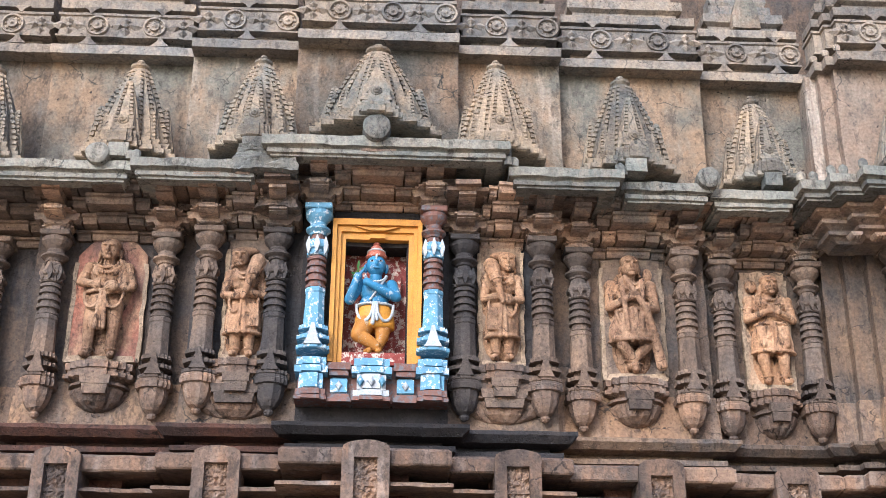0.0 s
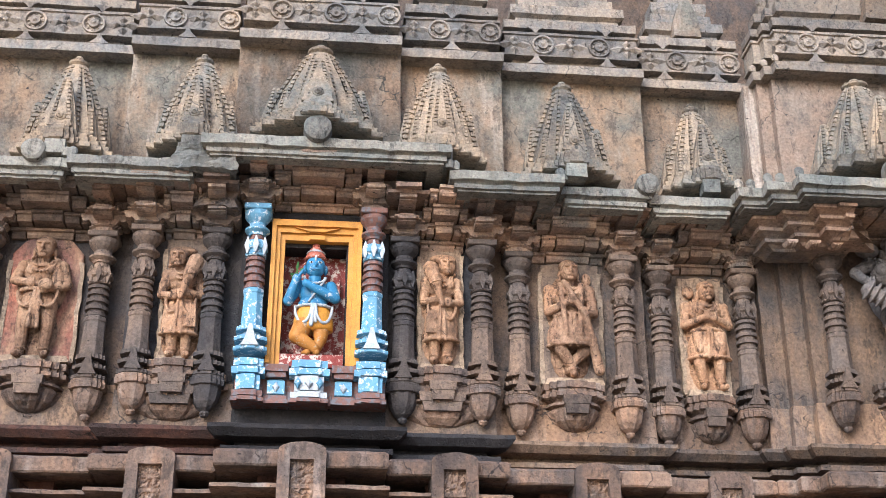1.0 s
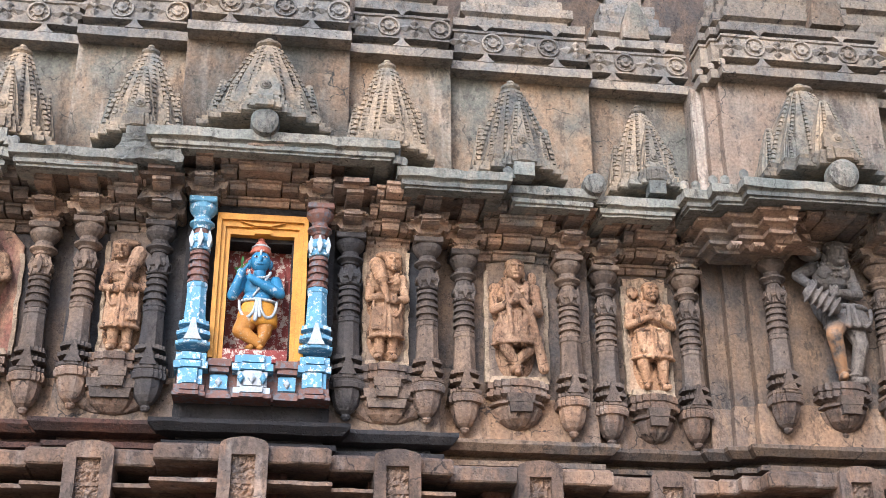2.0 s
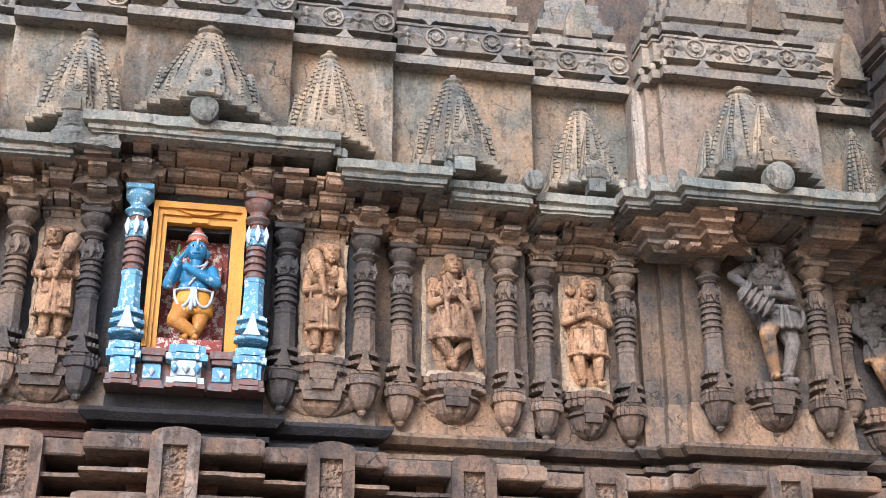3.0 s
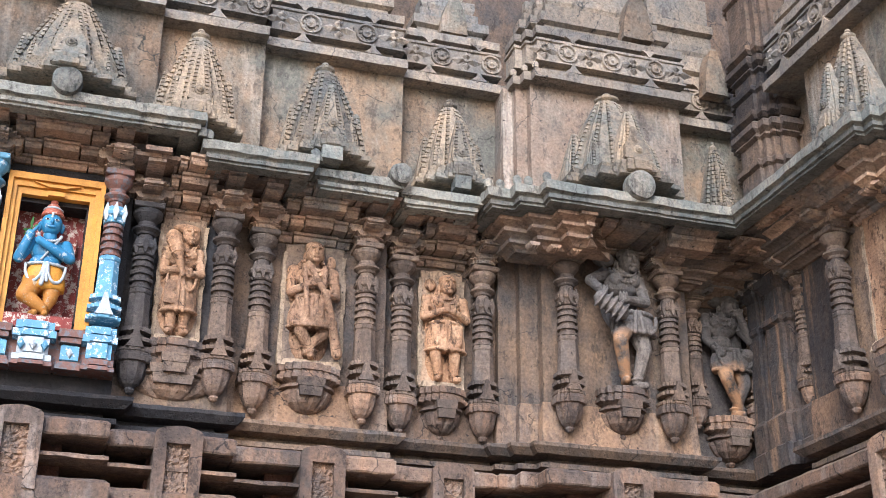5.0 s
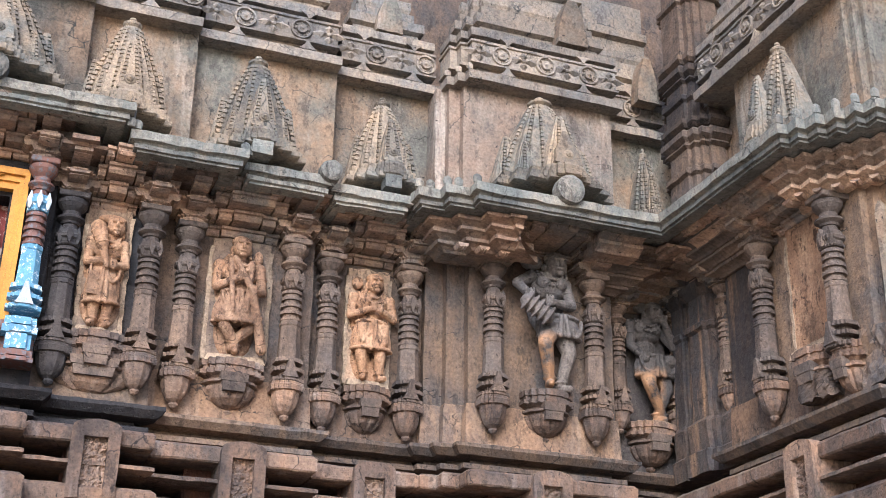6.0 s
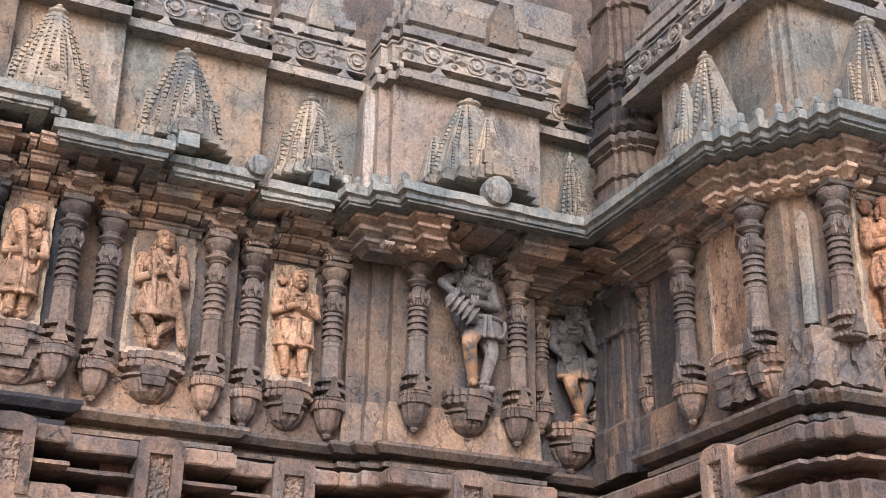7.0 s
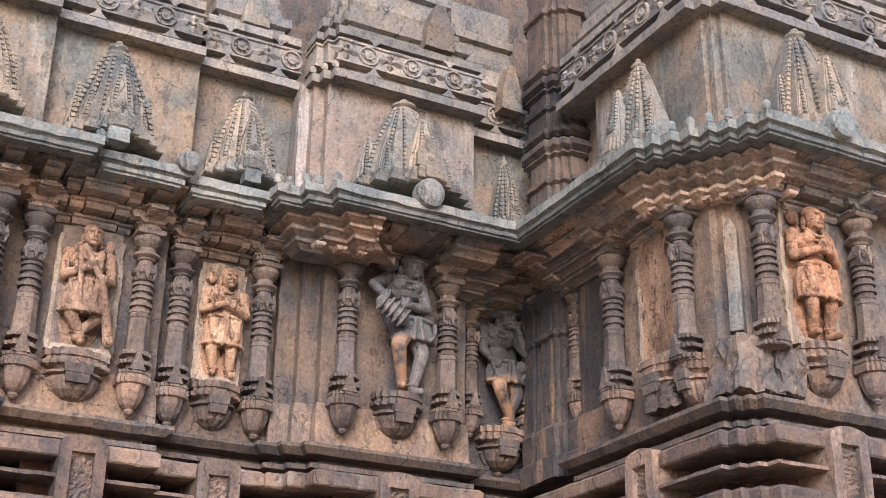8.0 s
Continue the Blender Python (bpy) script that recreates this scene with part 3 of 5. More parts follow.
# ---- engaged columns ----
def column(name, m, label, body, accent, group, foot=None, tall=1.0, pot=True, slim=0.92):
    """A turned column: pot-shaped foot, slotted block, fluted shaft, rings, carved knop, bell capital."""
    foot = foot or body
    t = thing(name, m, label, "column", group)

    def turned(nm, material, profile, sides=16, **kw):
        e = bmesh.new()
        lathe(e, [(r * slim, z * tall) for r, z in profile], sides, 0, -0.10, **kw)
        return part(nm, e, material, t, rough=0.002)

    turned("capital", body, [(0.062, 1.085), (0.07, 1.10), (0.098, 1.118), (0.098, 1.13), (0.066, 1.15), (0.062, 1.175), (0.088, 1.2), (0.105, 1.225), (0.108, 1.25), (0.098, 1.262)])
    e = bmesh.new()
    box(e, -0.108 * slim, 0.108 * slim, -0.10 - 0.11 * slim, 0.03, 1.26 * tall, 1.30 * tall)
    part("abacus", e, body, t, rough=0.002, bevel=0.006)
    turned("neck", accent, [(0.064, 0.985), (0.066, 1.03), (0.056, 1.06), (0.05, 1.09)], 12)
    e = bmesh.new()
    loft(e, [[(x, y - 0.10, z * tall) for x, y in redent(w * slim)] for w, z in ((0.072, 0.932), (0.08, 0.94), (0.08, 0.948), (0.066, 0.952), (0.07, 0.975), (0.086, 0.985), (0.09, 1.005), (0.078, 1.015), (0.07, 1.04), (0.05, 1.055))])
    knop = part("knop", e, accent, t, rough=0.003)
    for sg in (-1, 0, 1):
        e = bmesh.new()
        loft(e, [[(sg * 0.056 - 0.02 * k, -0.188 + 0.03 * abs(sg), z * tall), (sg * 0.056 + 0.02 * k, -0.188 + 0.03 * abs(sg), z * tall), (sg * 0.056 + 0.02 * k, -0.12, z * tall), (sg * 0.056 - 0.02 * k, -0.12, z * tall)] for k, z in ((0.2, 0.94), (1.0, 1.0), (0.15, 1.06))])
        part("leaf", e, accent, knop)
    ring = []
    z = 0.70
    for r, dz in ((0.078, 0.018), (0.062, 0.026), (0.082, 0.026), (0.062, 0.024), (0.080, 0.026), (0.058, 0.024), (0.076, 0.024), (0.06, 0.02), (0.076, 0.022), (0.056, 0.02)):
        ring += [(r, z), (r, z + dz)]
        z += dz + 0.001
    turned("rings", foot, ring + [(0.066, 0.935)], 16)
    turned("shaft", accent, [(0.083, 0.40), (0.080, 0.47), (0.078, 0.49), (0.072, 0.66), (0.078, 0.668), (0.078, 0.69), (0.068, 0.702)], 8)
    e = bmesh.new()
    loft(e, [[(x, y - 0.09, z * tall) for x, y in redent(w)] for w, z in ((0.100, 0.262), (0.108, 0.268), (0.108, 0.29), (0.056, 0.294), (0.056, 0.33), (0.105, 0.334), (0.105, 0.36), (0.056, 0.364), (0.056, 0.396), (0.098, 0.40), (0.092, 0.43))])
    slotted = part("slotted_block", e, accent, t, rough=0.002)
    e = bmesh.new()
    loft(e, [[(-k, -0.206, z * tall), (k, -0.206, z * tall), (k, -0.12, z * tall), (-k, -0.12, z * tall)] for k, z in ((0.056, 0.285), (0.034, 0.33), (0.024, 0.37), (0.01, 0.43))])
    part("gable", e, accent, slotted)
    if pot:
        e = bmesh.new()
        loft(e, [[(x, y - 0.09, z * tall) for x, y in redent(w)] for w, z in ((0.09, 0.195), (0.112, 0.202), (0.116, 0.238), (0.108, 0.243), (0.108, 0.258), (0.095, 0.264))])
        part("band", e, body, t, rough=0.002)
        e = bmesh.new()
        rings = []
        for r, z in ((0.006, 0.0), (0.022, 0.01), (0.032, 0.028), (0.026, 0.042), (0.052, 0.062), (0.074, 0.10), (0.088, 0.15), (0.092, 0.19), (0.096, 0.21)):
            rings.append([(r * (1 + 0.07 * (i % 2)) * math.sin(2 * math.pi * i / 20), -0.09 - r * (1 + 0.07 * (i % 2)) * math.cos(2 * math.pi * i / 20), z * tall) for i in range(20)])
        loft(e, rings)
        part("lotus_pot", e, foot, t, rough=0.003)
    return t


COL = "dark weathered turned stone column engaged in the wall"
first = column("column", pose(1.33, 8.33, 2.336 + EYE), COL, DARK, DARK, "stone wall columns")
for ob in first.children:
    if ob.name.startswith(("lotus_pot", "band")):
        ob.data.materials[0] = PLINTH
for x, y, h, rz in ((2.07, 8.33, 2.336, 0), (-2.25, 8.26, 2.34, 0), (-1.50, 8.26, 2.34, 0), (-2.68, 8.40, 2.34, 0), (-1.205, 8.18, 2.36, 0), (1.06, 8.21, 2.36, 0),
                    (2.36, 8.44, 2.32, 0), (2.97, 8.44, 2.32, 0), (3.53, 8.20, 2.38, 0), (4.34, 8.20, 2.38, 0), (5.15, 6.97, 2.35, -90), (6.16, 5.82, 2.37, 0)):
    copy_thing(first, pose(x, y, h + EYE, 0, 0, rz))
for x, y, rz in ((5.15, 6.19, -90), (5.34, 5.82, 0)):
    column("column", pose(x, y, 2.345 + EYE, 0, 0, rz), "grey turned stone column with a broken foot", DARK, DARK, "stone wall columns", pot=False)
for x, y in ((-0.74, 8.18), (0.53, 8.21)):
    column("column", pose(x, y, 2.36 + EYE), "soot-blackened turned stone column beside the shrine", SOOT_SHADE, SOOT_SHADE, "stone wall columns")
for x, y, rz in ((5.28, 7.66, -90), (5.20, 8.44, 0), (4.68, 8.44, 0)):
    copy_thing(first, pose(x, y, 2.58 + EYE, 0, 0, rz) @ Matrix.Scale(0.8, 4))
for x in (-0.468, 0.312):
    painted = column("column", pose(x, 8.06, 2.50 + EYE), "stone column painted pale blue beside the shrine", BLUE if x < 0 else RUST, BLUE, "painted shrine columns", RUST, 1.0, False, 0.84)
    for ob in painted.children_recursive:
        if ob.name.startswith(("gable", "leaf")):
            ob.data.materials[0] = WHITE
        if ob.name.startswith("neck"):
            ob.data.materials[0] = RUST


# ---- pedestals, panels and figures ----
def pedestal(x, y, h, w=0.2, deep=0.17, rz=0, label="moulded stone pedestal jutting from the wall"):
    t = thing("pedestal", pose(x, y, h + EYE, 0, 0, rz), label, "pedestal", "figure pedestals")
    e = bmesh.new()
    loft(e, [[(x * w * k, y * deep * 1.12 * k, z) for x, y in redent(1.0)] for k, z in ((0.86, -0.115), (1.03, -0.105), (1.04, -0.078), (0.93, -0.074), (0.93, -0.052), (1.0, -0.048), (1.0, -0.006), (0.95, 0.0))])
    part("slab", e, PLINTH, t, rough=0.004)
    e = bmesh.new()
    rings = []
    for r, z, notch in ((0.05, -0.36, 0.0), (0.16, -0.35, 0.0), (0.20, -0.335, 0.0), (0.14, -0.32, 0.0), (0.42, -0.30, 0.1), (0.68, -0.262, 0.13), (0.84, -0.205, 0.13), (0.86, -0.185, 0.1), (0.76, -0.18, 0.03), (0.76, -0.168, 0.03), (0.93, -0.162, 0.04), (0.93, -0.146, 0.04), (0.78, -0.14, 0.04), (0.80, -0.128, 0.04), (0.95, -0.11, 0.06)):
        rings.append([(w * r * (1 - notch * (i % 4 == 0)) * math.sin(2 * math.pi * i / 40), -deep * 1.15 * r * (1 - notch * (i % 4 == 0)) * math.cos(2 * math.pi * i / 40), z) for i in range(40)])
    loft(e, rings)
    part("bowl", e, PLINTH, t, rough=0.004)
    e = bmesh.new()
    box(e, -w * 0.34, w * 0.34, -deep * 1.04, 0.0, -0.225, -0.165, 1.12)
    box(e, -w * 0.42, w * 0.42, -deep * 1.12, 0.0, -0.163, -0.105, 1.08)
    part("front_block", e, DARK, t, rough=0.003)
    return t


def panel(x0, x1, y, z0, z1, material, label, rz=0, out=0.025, arch=0.0):
    """A slab let into the wall, with an uneven upper edge."""
    t = thing("panel", pose((x0 + x1) / 2, y, EYE, 0, 0, rz) if not rz else pose(y, (x0 + x1) / 2, EYE, 0, 0, rz), label, "relief panel", "relief panels")
    w, e, n = abs(x1 - x0) / 2, bmesh.new(), 12
    edge = [(-w, z0), (w, z0)]
    for i in range(n + 1):
        u = 1 - 2 * i / n
        edge.append((w * u, z1 - arch * abs(u) ** 2.2 + 0.012 * noise.noise((x0 * 7, u * 3, z1))))
    loft(e, [[(u, 0.02, z) for u, z in edge], [(u, -out, z) for u, z in edge], [(u * 0.97, -out - 0.006, z0 + (z - z0) * 0.985) for u, z in edge]])
    part("slab", e, material, t, rough=0.003)
    for sg in (-1, 1):
        e = bmesh.new()
        box(e, sg * w - 0.014, sg * w + 0.014, -out - 0.012, 0.01, z0 + 0.01, z1 - arch - 0.06)
        part("plaster_edge", e, PALE, t, "pale broken plaster edge", rough=0.012)
    e = bmesh.new()
    box(e, -w, w, -out - 0.07, 0.01, z0 - 0.012, z0 + 0.035, 0.9)
    part("foot_ledge", e, PALE, t, "pale worn ledge under the feet", rough=0.008)
    return t


def limb(bm, a, b, r0, r1, sides=10):
    """A tapered limb with rounded ends."""
    a, b = Vector(a), Vector(b)
    d = (b - a).normalized()
    u = d.orthogonal().normalized()
    v = d.cross(u)
    rings = []
    for k, r in ((-0.85, 0.5), (-0.4, 0.9), (0.0, 1.0)):
        rings.append((a + d * k * r0, r0 * r))
    rings.append(((a + b) / 2, (r0 + r1) / 2 * 1.04))
    for k, r in ((0.0, 1.0), (0.4, 0.9), (0.85, 0.5)):
        rings.append((b + d * k * r1, r1 * r))
    loft(bm, [[c + r * (u * math.cos(2 * math.pi * i / sides) + v * math.sin(2 * math.pi * i / sides)) for i in range(sides)] for c, r in rings])


def blob(bm, c, rx, ry, rz, turn=0.0, sides=12, rows=7):
    m = Matrix.Translation(c) @ Matrix.Rotation(turn, 4, "Y") @ Matrix.Diagonal((rx, ry, rz, 1))
    rings = []
    for k in range(rows + 1):
        a = math.pi * (0.04 + 0.92 * k / rows)
        rings.append([m @ Vector((math.sin(a) * math.cos(2 * math.pi * i / sides), math.sin(a) * math.sin(2 * math.pi * i / sides), -math.cos(a))) for i in range(sides)])
    loft(bm, rings)


# joints as shares of the height: across, up, out from the wall
POSES = {
    "stand": dict(head=(0.0, 0.905), chest=(0.0, 0.70), waist=(0.0, 0.60), hip=(0.0, 0.49), build=0.92,
                  arms=(((-0.135, 0.765), (-0.185, 0.635, 0.03), (-0.05, 0.585, 0.10)), ((0.135, 0.765), (0.19, 0.60, 0.03), (0.05, 0.53, 0.11))),
                  legs=(((-0.065, 0.45), (-0.08, 0.26, 0.05), (-0.085, 0.03)), ((0.065, 0.45), (0.085, 0.26, 0.05), (0.075, 0.03))), hem=0.31, flare=0.15, split=True),
    "club": dict(head=(0.06, 0.88), chest=(0.01, 0.68), waist=(0.0, 0.56), hip=(0.0, 0.46), build=1.0,
                 arms=(((-0.15, 0.735), (-0.175, 0.545, 0.04), (-0.02, 0.535, 0.12)), ((0.15, 0.735), (0.19, 0.54, 0.04), (0.06, 0.50, 0.12))),
                 legs=(((-0.06, 0.40), (-0.07, 0.22, 0.05), (-0.065, 0.02)), ((0.06, 0.40), (0.065, 0.22, 0.05), (0.06, 0.02))), hem=0.18, flare=0.16, split=False),
    "cross": dict(head=(0.0, 0.91), chest=(0.0, 0.70), waist=(0.0, 0.57), hip=(0.0, 0.47), build=1.08,
                  arms=(((-0.165, 0.755), (-0.185, 0.56, 0.03), (-0.01, 0.63, 0.11)), ((0.165, 0.755), (0.195, 0.55, 0.03), (0.10, 0.52, 0.12))),
                  legs=(((-0.06, 0.42), (-0.10, 0.235, 0.07), (0.02, 0.04)), ((0.07, 0.42), (0.10, 0.22, 0.05), (-0.03, 0.07))), hem=0.25, flare=0.19, split=False),
    "greet": dict(head=(0.02, 0.90), chest=(0.0, 0.71), waist=(0.0, 0.585), hip=(0.0, 0.48), build=1.04,
                  arms=(((-0.165, 0.765), (-0.20, 0.585, 0.03), (-0.015, 0.645, 0.11)), ((0.165, 0.765), (0.20, 0.585, 0.03), (0.035, 0.625, 0.13))),
                  legs=(((-0.06, 0.42), (-0.10, 0.23, 0.06), (-0.055, 0.03)), ((0.06, 0.42), (0.075, 0.23, 0.06), (0.09, 0.03))), hem=0.265, flare=0.175, split=False),
    "drum": dict(head=(0.075, 0.915), chest=(0.03, 0.75), waist=(0.045, 0.60), hip=(0.085, 0.47), build=0.92,
                 arms=(((-0.085, 0.82), (-0.205, 0.74, 0.05), (-0.15, 0.63, 0.12)), ((0.145, 0.79), (0.165, 0.615, 0.06), (-0.03, 0.585, 0.14))),
                 legs=(((0.04, 0.45), (-0.055, 0.30, 0.13), (0.03, 0.05)), ((0.12, 0.44), (0.145, 0.27, 0.05), (0.105, 0.02))), hem=0.37, flare=0.135, split=False),
    "sway": dict(head=(0.035, 0.905), chest=(-0.04, 0.74), waist=(-0.04, 0.60), hip=(0.02, 0.48), build=0.95,
                 arms=(((-0.15, 0.80), (-0.17, 0.62, 0.03), (-0.08, 0.50, 0.08)), ((0.09, 0.79), (0.16, 0.62, 0.08), (0.07, 0.83, 0.10))),
                 legs=(((-0.03, 0.45), (-0.075, 0.28, 0.11), (0.08, 0.03)), ((0.07, 0.45), (0.10, 0.27, 0.05), (0.03, 0.03))), hem=0.36, flare=0.15, split=False),
}


def torso(e, P, s, J):
    """Trunk, neck and head of a figure with its jewellery."""
    b = J["build"]
    head, chest, waist, hip = J["head"], J["chest"], J["waist"], J["hip"]
    blob(e, P(*hip, 0.015), 0.145 * b * s, 0.075 * s, 0.085 * s)
    blob(e, P(*waist, 0.005), 0.108 * b * s, 0.062 * s, 0.09 * s)
    blob(e, P(*chest, 0.015), 0.15 * b * s, 0.075 * s, 0.095 * s)
    for sg in (-1, 1):
        blob(e, P(chest[0] + sg * 0.06 * b, chest[1] + 0.02, 0.06), 0.058 * s, 0.035 * s, 0.05 * s)
    limb(e, P(chest[0], chest[1] + 0.09), P(head[0], head[1] - 0.05, 0.02), 0.048 * s, 0.044 * s)
    x, z = head
    blob(e, P(x, z, 0.045), 0.076 * s, 0.07 * s, 0.09 * s)
    blob(e, P(x, z - 0.012, 0.118), 0.015 * s, 0.02 * s, 0.028 * s)
    blob(e, P(x, z + 0.025, 0.105), 0.055 * s, 0.015 * s, 0.012 * s)
    blob(e, P(x, z - 0.048, 0.103), 0.03 * s, 0.016 * s, 0.012 * s)
    blob(e, P(x, z - 0.075, 0.09), 0.03 * s, 0.02 * s, 0.02 * s)
    blob(e, P(x, z + 0.055, 0.02), 0.084 * s, 0.066 * s, 0.055 * s)
    for sg in (-1, 1):
        blob(e, P(x + sg * 0.074, z - 0.02, 0.01), 0.017 * s, 0.024 * s, 0.042 * s)
        blob(e, P(x + sg * 0.078, z - 0.07, 0.015), 0.016 * s, 0.02 * s, 0.016 * s)
    for k, drop in ((0.075, 0.055), (0.10, 0.10)):
        for i in range(13):
            a = math.pi * i / 12
            blob(e, P(chest[0] + k * math.cos(a), chest[1] + 0.09 - drop * math.sin(a), 0.06 + 0.03 * math.sin(a)), 0.011 * s, 0.012 * s, 0.011 * s)


def members(e, P, s, J):
    """Arms with bangles and legs with anklets."""
    for sh, el, ha in J["arms"]:
        blob(e, P(*sh, 0.005), 0.055 * s, 0.05 * s, 0.052 * s)
        limb(e, P(*sh, 0.005), P(*el), 0.046 * s, 0.037 * s)
        limb(e, P(*el), P(*ha), 0.038 * s, 0.026 * s)
        blob(e, P(*ha), 0.036 * s, 0.026 * s, 0.034 * s)
        for i in range(3):
            blob(e, P(ha[0] - 0.02 + 0.02 * i, ha[1] + 0.028, ha[2] + 0.012), 0.009 * s, 0.012 * s, 0.026 * s)
        m = [0.55 * p + 0.45 * q for p, q in zip((*sh, 0.005), el)]
        blob(e, P(*m), 0.052 * s, 0.05 * s, 0.014 * s)
        m = [0.3 * p + 0.7 * q for p, q in zip(el, ha)]
        blob(e, P(*m), 0.036 * s, 0.036 * s, 0.014 * s)
    for sg, (th, kn, ft) in zip((-1, 1), J["legs"]):
        limb(e, P(*th, 0.01), P(*kn), 0.078 * s, 0.052 * s)
        limb(e, P(*kn), P(ft[0], ft[1] + 0.03, 0.01), 0.053 * s, 0.036 * s)
        blob(e, P(*kn), 0.05 * s, 0.05 * s, 0.05 * s)
        limb(e, P(ft[0], ft[1], 0.0), P(ft[0] + sg * 0.025, ft[1] - 0.008, 0.075), 0.032 * s, 0.026 * s)
        blob(e, P(ft[0], ft[1] + 0.045, 0.01), 0.05 * s, 0.05 * s, 0.016 * s)


def garment(e, P, s, J):
    """A pleated skirt with belt, hanging loops, a middle sash and a rolled hem."""
    hip, hem, flare = J["hip"], J["hem"], J["flare"]
    top = hip[1] + 0.065
    if not J["split"]:
        rings = []
        for k in range(7):
            f = k / 6
            w = 0.122 + (flare - 0.122) * math.sin(f * 1.75) / math.sin(1.75) + 0.012 * math.sin(f * math.pi)
            rings.append([P(hip[0] + w * math.cos(2 * math.pi * i / 32) * (1 + 0.03 * math.cos(math.pi * i)), top + (hem - top) * f, 0.01 + 0.55 * w * math.sin(2 * math.pi * i / 32) + 0.02 * f) for i in range(32)])
        loft(e, rings)
        for i in range(16):
            a = math.pi * (i + 0.5) / 16
            blob(e, P(hip[0] + flare * math.cos(a), hem + 0.008, 0.03 + 0.55 * flare * math.sin(a)), 0.026 * s, 0.018 * s, 0.016 * s)
        for i in range(7):
            u = -0.105 + 0.035 * i
            limb(e, P(hip[0] + u, hip[1] + 0.02, 0.085 - 3.2 * u * u), P(hip[0] + u * flare / 0.122, hem + 0.03, 0.105 - 2.2 * u * u), 0.008 * s, 0.012 * s, 6)
    for sg in (-1, 1):
        last = None
        for i in range(9):
            a = math.pi * i / 8
            p = P(hip[0] + sg * (0.075 - 0.062 * math.cos(a)), hip[1] + 0.03 - 0.13 * math.sin(a), 0.10 + 0.02 * math.sin(a) - 0.025 * (1 - math.cos(a)) / 2)
            if last:
                limb(e, last, p, 0.014 * s, 0.014 * s, 6)
            last = p
    for i in range(15):
        a = math.pi * i / 14
        blob(e, P(hip[0] + 0.128 * math.cos(a), top - 0.01, 0.015 + 0.075 * math.sin(a)), 0.022 * s, 0.018 * s, 0.018 * s)
    low = hem + 0.0 if not J["split"] else 0.22
    for u, wd in ((-0.014, 0.016), (0.014, 0.016)):
        limb(e, P(hip[0] + u, top - 0.02, 0.105), P(hip[0] + u * 2.2, low, 0.118), wd * s, 0.02 * s, 6)


def carried(e, P, s, kind):
    """What each figure holds, and its headdress."""
    if kind == "club":
        limb(e, P(0.0, 0.48, 0.14), P(-0.06, 0.66, 0.14), 0.02 * s, 0.04 * s)
        limb(e, P(-0.06, 0.66, 0.14), P(-0.115, 0.83, 0.10), 0.05 * s, 0.068 * s)
        for f in (0.1, 0.45, 0.8):
            blob(e, P(-0.06 - 0.055 * f, 0.66 + 0.17 * f, 0.14 - 0.04 * f), (0.058 + 0.02 * f) * s, 0.065 * s, 0.012 * s, -0.3)
        for i in range(5):
            limb(e, P(-0.14 + 0.02 * i, 0.44, 0.10), P(-0.15 + 0.022 * i, 0.24, 0.115), 0.008 * s, 0.012 * s, 6)
        blob(e, P(0.02, 0.965, 0.0), 0.12 * s, 0.05 * s, 0.04 * s)
    if kind == "cross":
        limb(e, P(-0.06, 0.80, 0.09), P(0.10, 0.50, 0.13), 0.022 * s, 0.026 * s)
        limb(e, P(0.10, 0.50, 0.13), P(0.21, 0.06, 0.07), 0.026 * s, 0.045 * s)
        limb(e, P(-0.17, 0.27, 0.10), P(0.17, 0.30, 0.11), 0.026 * s, 0.026 * s)
        for sg in (-1, 1):
            limb(e, P(sg * 0.09, 0.78, 0.08), P(sg * 0.055, 0.34, 0.12), 0.02 * s, 0.024 * s, 6)
        blob(e, P(0.15, 0.86, 0.0), 0.04 * s, 0.03 * s, 0.06 * s)
    if kind == "stand":
        blob(e, P(0.06, 0.56, 0.13), 0.062 * s, 0.045 * s, 0.05 * s)
        limb(e, P(0.13, 0.60, 0.05), P(0.10, 0.80, 0.03), 0.05 * s, 0.03 * s)
        limb(e, P(0.0, 0.46, 0.10), P(-0.005, 0.24, 0.08), 0.035 * s, 0.03 * s)
    if kind == "greet":
        blob(e, P(-0.13, 0.915, -0.01), 0.055 * s, 0.04 * s, 0.06 * s)
        for sg in (-1, 1):
            limb(e, P(sg * 0.10, 0.47, 0.07), P(sg * 0.10, 0.33, 0.10), 0.05 * s, 0.035 * s)
    if kind == "drum":
        blob(e, P(-0.085, 0.935, 0.0), 0.085 * s, 0.05 * s, 0.06 * s)
        limb(e, P(-0.185, 0.57, 0.15), P(-0.045, 0.475, 0.15), 0.05 * s, 0.05 * s)
        for f in (0.0, 0.25, 0.5, 0.75, 1.0):
            blob(e, P(-0.185 + 0.14 * f, 0.57 - 0.095 * f, 0.16), 0.017 * s, 0.055 * s, 0.085 * s, 0.6)
        for i in range(4):
            limb(e, P(-0.01, 0.46 - 0.022 * i, 0.10), P(0.19, 0.475 - 0.03 * i, 0.06), 0.012 * s, 0.012 * s, 6)
    if kind == "sway":
        blob(e, P(-0.04, 0.965, -0.01), 0.08 * s, 0.05 * s, 0.05 * s)
        blob(e, P(0.12, 0.50, 0.08), 0.06 * s, 0.05 * s, 0.055 * s)
    if kind not in ("drum", "sway"):
        blob(e, P(0.0, 0.22, -0.045), 0.17 * s, 0.05 * s, 0.24 * s)
        blob(e, P(0.0, 0.62, -0.045), 0.2 * s, 0.05 * s, 0.3 * s)
    else:
        blob(e, P(0.03, 0.66, -0.05), 0.15 * s, 0.05 * s, 0.24 * s)


